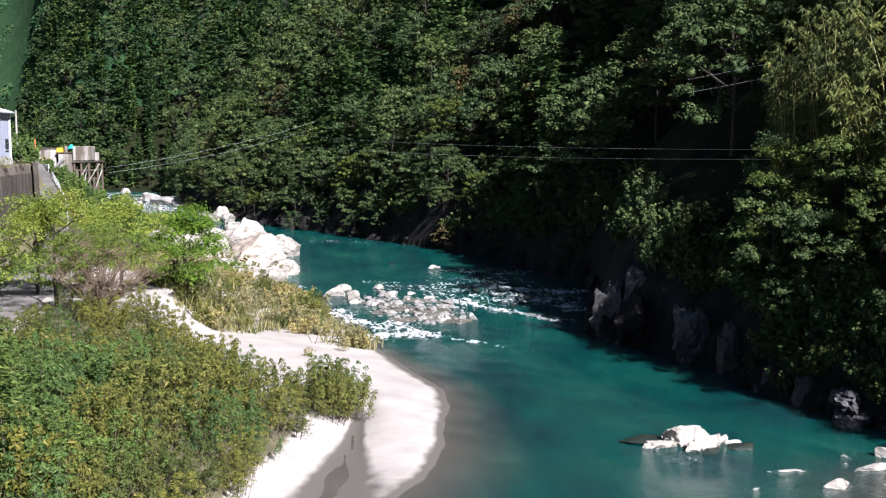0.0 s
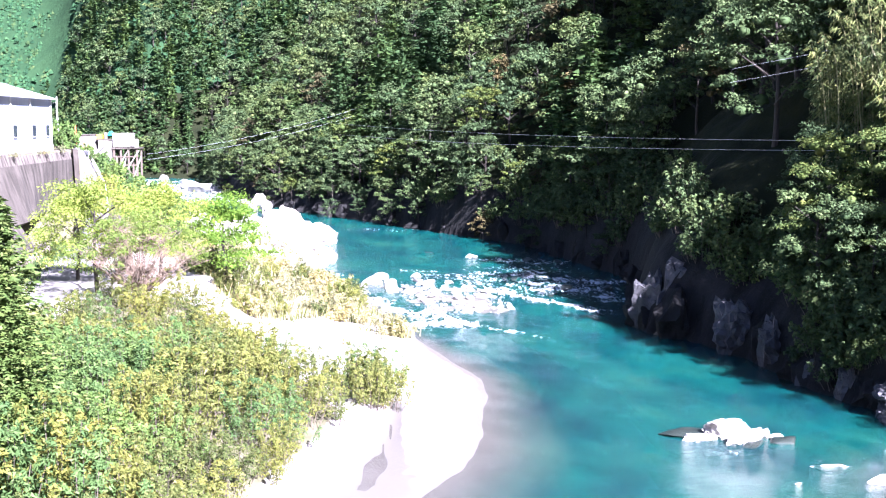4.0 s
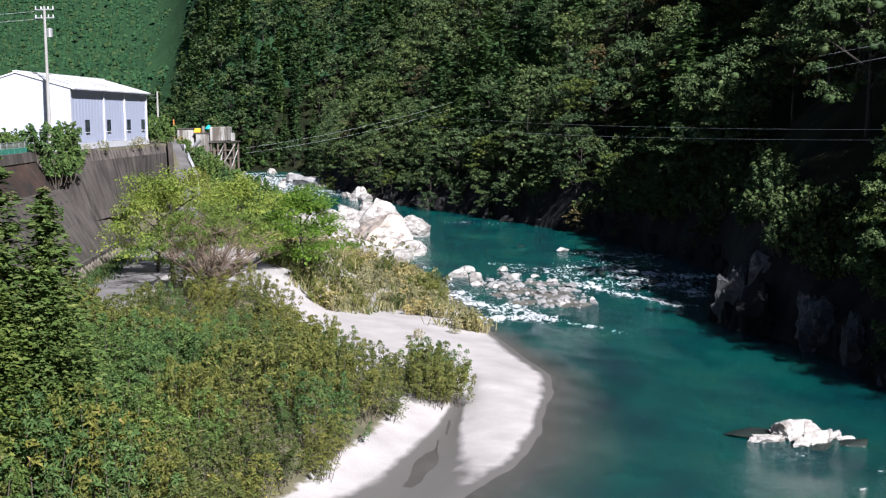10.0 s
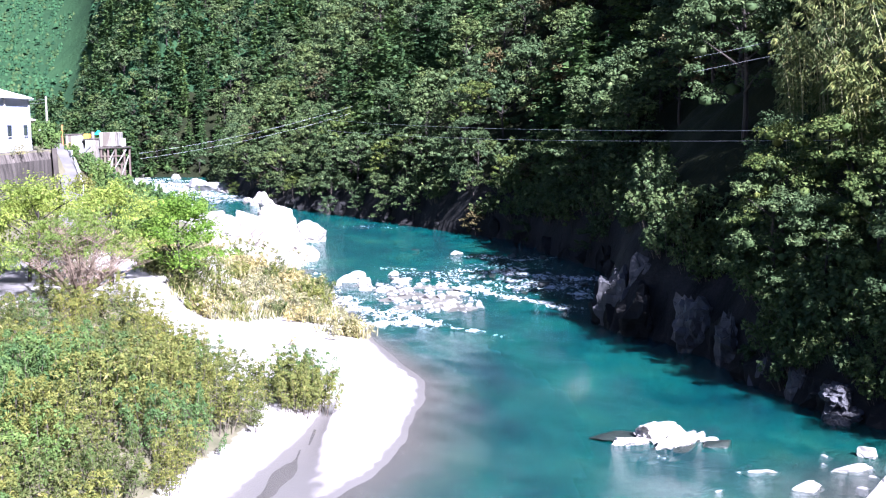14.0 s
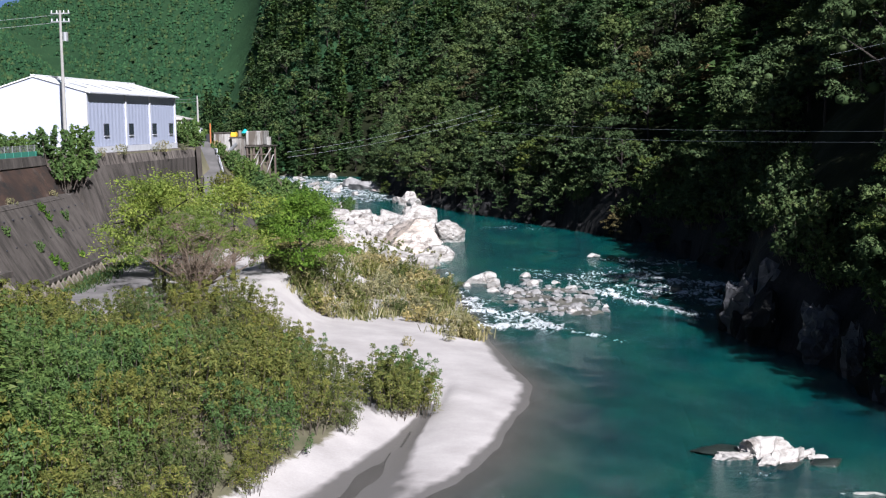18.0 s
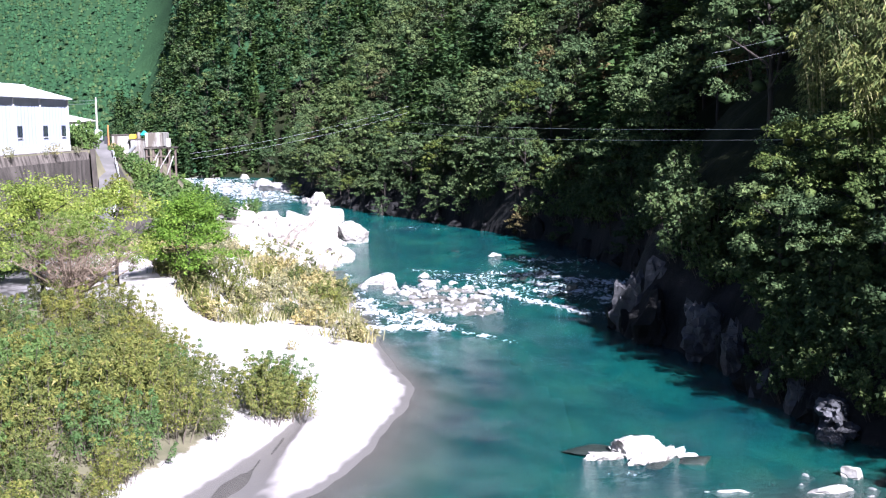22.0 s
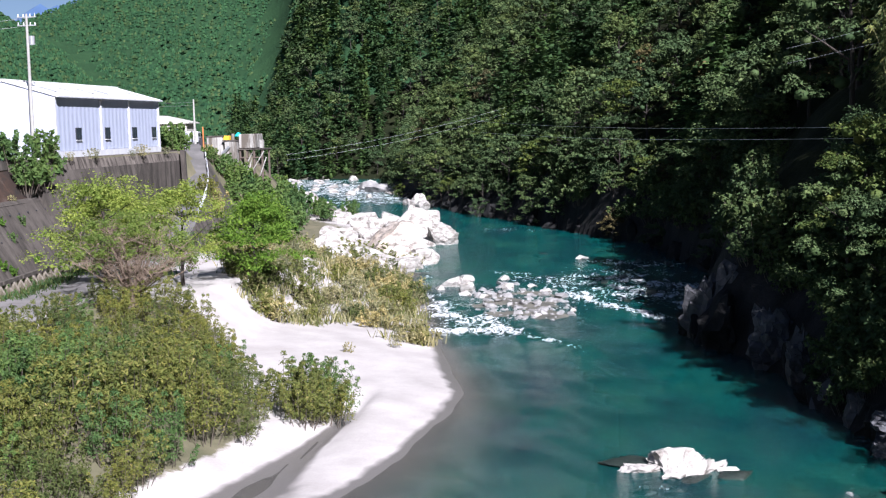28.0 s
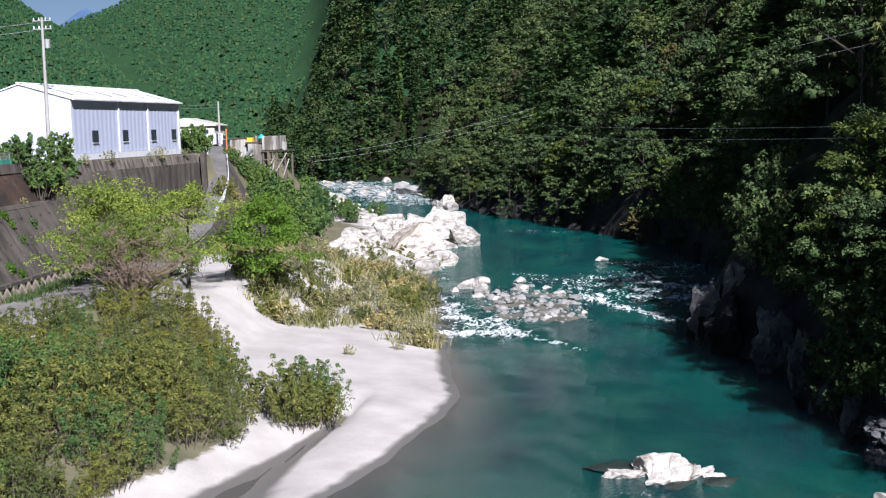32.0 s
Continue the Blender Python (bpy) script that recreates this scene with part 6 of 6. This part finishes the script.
# ---- terrace: fence, village, vehicles, greenery ----
fence = thing("mesh_fence", (0, 0, 0), "grey steel mesh fence with green lower panels along the terrace edge", "fence")
y = 66.0
while y < 107:
    x = foot(y) - 6.2
    z = 13.3
    part("post", tube(bmesh.new(), (x, y, z - 0.4), (x, y, z + 1.15), 0.04, 0.04, 6), P_STEEL, fence)
    x2 = foot(y + 2.0) - 6.2
    for h in (0.1, 0.6, 1.1):
        part("rail", tube(bmesh.new(), (x, y, z + h), (x2, y + 2.0, z + h), 0.022, 0.022, 5), P_STEEL, fence)
    bm = bmesh.new()
    for k in range(9):
        s = k / 9
        tube(bm, (x + (x2 - x) * s, y + 2 * s, z + 0.1), (x + (x2 - x) * (s + 0.111), y + 2 * (s + 0.111), z + 1.1), 0.008, 0.008, 3)
        tube(bm, (x + (x2 - x) * s, y + 2 * s, z + 1.1), (x + (x2 - x) * (s + 0.111), y + 2 * (s + 0.111), z + 0.1), 0.008, 0.008, 3)
    part("mesh", bm, P_STEEL, fence)
    if y > 92:
        bm = box(bmesh.new(), (0, 0, 0.12), (0.03, 1.92, 0.62))
        p = part("panel", bm, P_GREEN, fence, "green sheet panel")
        p.location, p.rotation_euler = (x + 0.06, y + 0.04, z), (0, 0, -math.atan2(x2 - x, 2.0))
    y += 2.0


def house(at, size, roof_h, wall, roof, label, rz=0.0, windows=3, open_front=False):
    t = thing("house", at, label, "house", "", "", rz)
    w, d, h = size
    part("wall", box(bmesh.new(), (-w / 2, -d / 2, -0.5), (w / 2, d / 2, h)), wall, t)
    bm = prism([(-w / 2 - 0.5, h - 0.05), (w / 2 + 0.5, h - 0.05), (w / 2 + 0.5, h + 0.12), (0, h + roof_h), (-w / 2 - 0.5, h + 0.12)], -d / 2 - 0.5, d / 2 + 0.5)
    part("roof", bm, roof, t)
    for k in range(windows):
        x = -w / 2 + w * (k + 0.5) / windows
        win = part("window", box(bmesh.new(), (x - 0.65, -d / 2 - 0.06, h * 0.45), (x + 0.65, -d / 2 - 0.003, h * 0.45 + 1.1)), P_DARK, t)
        part("pane", box(bmesh.new(), (x - 0.58, -d / 2 - 0.08, h * 0.45 + 0.07), (x + 0.58, -d / 2 - 0.065, h * 0.45 + 1.03)), G_PANE, win)
    return t


gh = thing("open_shed", (-78.0, 150.0, 13.6), "open-sided cream shed under a green metal roof", "shed")
part("back_wall", box(bmesh.new(), (-6, 4.0, -0.5), (4.6, 4.3, 6.6)), P_CREAM, gh)
part("side_wall", box(bmesh.new(), (4.3, -4, -0.5), (4.6, 4.0, 7.1)), P_CREAM, gh)
part("floor_slab", box(bmesh.new(), (-6, -4, 3.0), (4.3, 4.0, 3.3)), M_CONC_LT, gh)
part("roof", prism([(-6.5, 6.6), (5.0, 6.6), (5.0, 6.75), (1.5, 8.0), (-6.5, 8.0)], -4.6, 4.6), P_ROOFGREEN, gh, "green metal roof")
for x in (-5.8, -2.4, 1.0):
    part("column", box(bmesh.new(), (x, -4, -0.5), (x + 0.25, -3.75, 6.6)), P_STEEL, gh)
part("railing", box(bmesh.new(), (-6, -4.05, 3.9), (4.2, -4.0, 4.0)), P_WHITE, gh)
house((-70, 190, 13.7), (9, 7, 3.4), 1.6, P_CREAM, P_STEEL, "low cream house with a grey roof beyond the terrace", 12)
house((-82, 205, 13.9), (8, 7, 4.6), 1.6, P_WHITE, P_STEEL, "white two-storey house with a grey roof", -8)
house((-64, 215, 13.9), (10, 7, 3.2), 1.4, P_CREAM, P_CREAM, "low tan-roofed house beyond the terrace", 5)
house((-96, 200, 14.0), (9, 8, 4.8), 1.8, P_CREAM, P_ROOF, "pale house with a white roof in the village", 20)


def van(at, rz, color, label):
    t = thing("van", at, label, "van", "", "", rz)
    bm = prism([(-1.7, 0.35), (1.6, 0.35), (1.7, 0.9), (1.15, 1.85), (-1.6, 1.9), (-1.75, 1.7)], -0.73, 0.73)
    bmesh.ops.bevel(bm, geom=list(bm.edges), offset=0.06, segments=2, affect="EDGES")
    part("body", bm, color, t)
    for x in (-1.1, -0.2, 0.6):
        for s in (-1, 1):
            part("side_window", box(bmesh.new(), (x - 0.32, s * 0.74 - 0.012, 1.15), (x + 0.36, s * 0.74 + 0.012, 1.62), 0.01), G_PANE, t)
    part("windscreen", box(bmesh.new(), (1.38, -0.6, 1.05), (1.46, 0.6, 1.5)), G_PANE, t)
    for x in (-1.1, 1.1):
        for s in (-1, 1):
            bm = bmesh.new()
            bmesh.ops.create_cone(bm, cap_ends=True, segments=16, radius1=0.3, radius2=0.3, depth=0.2, matrix=Matrix.Translation((x, s * 0.66, 0.3)) @ Matrix.Rotation(math.pi / 2, 4, "X"))
            part("wheel", bm, P_DARK, t)
    return t


van((-48.0, 184.0, 13.75), 100, P_WHITE, "small white van parked at the top of the ramp")
van((-51.0, 187.0, 13.8), 60, P_WHITE, "small white van parked on the terrace road")

# white rails by the foot of the upper wall
wr = thing("white_railing", (-33.6, 78.4, 10.7), "white-painted sloping handrail on the revetment", "railing")
for k in range(4):
    part("bar", tube(bmesh.new(), (0, 0, 0.25 * k), (-1.0, 3.4, 1.9 + 0.25 * k), 0.045, 0.045, 6), P_WHITE, wr)
for s in (0.0, 0.5, 1.0):
    part("post", tube(bmesh.new(), (-1.0 * s, 3.4 * s, 1.9 * s - 0.5), (-1.0 * s, 3.4 * s, 1.9 * s + 0.85), 0.05, 0.05, 6), P_WHITE, wr)
# concrete frames at the near end of the revetment
fr = thing("slope_framework", (0, 0, 0), "mossy concrete buttresses and beams at the near end of the revetment", "retaining frame")
for y, low, high in ((72.6, 4.4, 9.2), (75.0, 4.2, 7.4), (77.4, 4.2, 7.2), (79.6, 4.2, 6.6)):
    f0 = foot(y)
    bm = prism([(0.0, -0.2), (1.5, -0.2), (0.95 - 0.62 * (high - low), high - low), (0.1 - 0.62 * (high - low), high - low)], -0.26, 0.26)
    p = part("buttress", bm, M_CONC_TAN, fr)
    p.location = (f0 - 0.1, y, low)
for z in (6.4, 8.4):
    f0 = foot(74) - (z - 4.4) * 0.62 + 0.6
    part("crossbeam", box(bmesh.new(), (f0 - 0.2, 71.5, z - 0.2), (f0 + 0.25, 80.2, z + 0.2), 0.03), M_CONC, fr)
pipe = thing("drain_pipe", (0, 0, 0), "pale bent drain pipe running down the concrete slope", "pipe")
for a_, b_ in (((-33.9, 77.6, 10.4), (-32.6, 77.0, 10.2)), ((-32.6, 77.0, 10.2), (-29.6, 76.4, 5.0))):
    part("pipe_length", tube(bmesh.new(), a_, b_, 0.1, 0.1, 8), M_CONC_LT, pipe)

# greenery on and above the walls
green_bush = [shrub(431 + i, L_SHRUB_GREEN, 2.6, 1.5, 1500, 0.3, 0.4, "wall_bush") for i in range(2)]
stamp(green_bush, [(x_, y_, land1(x_, y_) - 0.2, 37.0 * y_, k_) for x_, y_, k_ in ((-37.6, 165.0, 1.0), (-36.2, 166.6, 1.3), (-34.4, 168.6, 1.4), (-33.0, 171.0, 1.6), (-32.6, 175.0, 1.7), (-35.0, 164.0, 1.2), (-31.6, 179.0, 1.8), (-39.2, 164.6, 0.6), (-38.6, 160.6, 0.8), (-37.4, 161.8, 1.1), (-36.0, 162.6, 1.2), (-34.0, 163.6, 1.4), (-32.6, 165.6, 1.4), (-33.2, 160.4, 1.3), (-31.4, 162.4, 1.5), (-30.6, 166.4, 1.6), (-31.0, 170.4, 1.7), (-35.2, 159.8, 1.0), (-31.8, 158.4, 1.3), (-29.4, 160.4, 1.5), (-29.0, 164.2, 1.6))] + [ (-37.0, 106.6, 11.0, 0, 1.1), (-38.4, 106.9, 13.0, 40, 1.2), (-36.6, 108.2, 11.2, 0, 1.0), (-37.6, 111.6, 13.0, 90, 1.25), (-37.3, 112.6, 11.6, 150, 0.9), (-37.0, 108.5, 11.2, 200, 0.8), (-38.2, 148.5, 13.0, 30, 1.2), (-39.5, 151.0, 13.2, 70, 1.3), (-41.5, 152.0, 13.3, 110, 1.1)], "dark green bush growing on the wall top", "shrub", "bushes on the walls")
stamp(green_bush, [(-41.5, 100 + 2.6 * k, 13.2, 50 * k, 0.75 + 0.1 * (k % 3)) for k in range(5)] + [(-44 - 3 * k, 95 + 2 * k, 13.2, 80 * k, 1.0) for k in range(6)] + [(-60 - 4 * k, 140 + 3 * (k % 2), 13.4, 30 * k, 1.3) for k in range(6)], "green garden bush on the terrace behind the fence", "shrub", "terrace bushes")
stamp(green_bush, [(foot(y) - 1.2 - 0.62 * (y % 3), y, 6.2 + (y % 3), 40 * y, 0.35) for y in (86.0, 90.5, 97.0, 101.0)] + [(foot(y) + 0.6, y, 4.3, 40 * y, 0.4) for y in (88.0, 93.0, 99.5, 104.0, 109.0)], "small green plant growing from the concrete slope", "plant", "plants on the revetment")
stamp(green_bush, [(-31 - 2.2 * (k % 3), 176 + 6 * k, land1(-31 - 2.2 * (k % 3), 176 + 6 * k), 37 * k, 1.2) for k in range(7)] + [(-46 - 3 * k, 225 + 9 * k, land1(-46 - 3 * k, 225 + 9 * k), 53 * k, 1.9) for k in range(7)], "dark green bush on the bank upstream", "shrub", "upstream bank bushes")
ivy = [shrub(451, L_BRIGHT, 1.0, 0.75, 900, 0.2, 0.6, "ivy_clump")]
stamp(ivy, [(-36.1, 88.6, 11.2, 0, 1.0), (-35.6, 88.2, 10.5, 90, 0.9), (-35.0, 87.2, 9.8, 180, 0.8), (-35.1, 96.4, 9.4, 40, 0.6), (-34.7, 96.8, 8.7, 200, 0.6), (-32.5, 91.9, 5.7, 10, 0.8), (-32.2, 93.0, 5.2, 70, 0.7), (-33.1, 98.9, 5.5, 130, 0.6)], "bright green creeper hanging on the concrete revetment", "climbing plant", "creepers on the revetment")
discard(ivy)
discard(green_bush)
dry_wall = [shrub(441, L_DRY, 1.1, 0.8, 500, 0.2, 0.2, "dry_weed")]
stamp(dry_wall, [(-37.0, y, 13.2, 70 * y, s) for y, s in ((115.5, 0.7), (121.0, 1.1), (131.0, 0.6), (133.5, 1.2), (141.0, 0.8))] + [(foot(y) - 3.8, y, 10.0, 30 * y, 0.7) for y in (84.0, 92.0, 103.0)] + [(-39.6 + 0.9 * k, 163.6 + 0.5 * (k % 2), land1(-39.6 + 0.9 * k, 163.6 + 0.5 * (k % 2)) - 0.1, 55 * k, 1.3) for k in range(5)] + [(-5.0, 84.5, 0.9, 0, 0.6), (-2.5, 88.5, 0.6, 40, 0.7), (-1.2, 90.5, 0.4, 80, 0.8), (-1.8, 91.5, 0.5, 10, 0.7)], "tuft of dry weeds", "plant", "dry weeds")
discard(dry_wall)
for dz, a, b in ((0.0, (-40.3, 115.2, 26.2), (-140, 130, 24)), (-0.75, (-40.3, 115.2, 25.5), (-140, 130, 23.2)), (-2.0, (-40.3, 115.2, 20.5), (-46.6, 180, 19.8)), (-2.4, (-40.3, 115.2, 20.0), (-46.6, 180, 19.4))):
    wire(a, b, 0.8, 0.018, "cables by the warehouse")
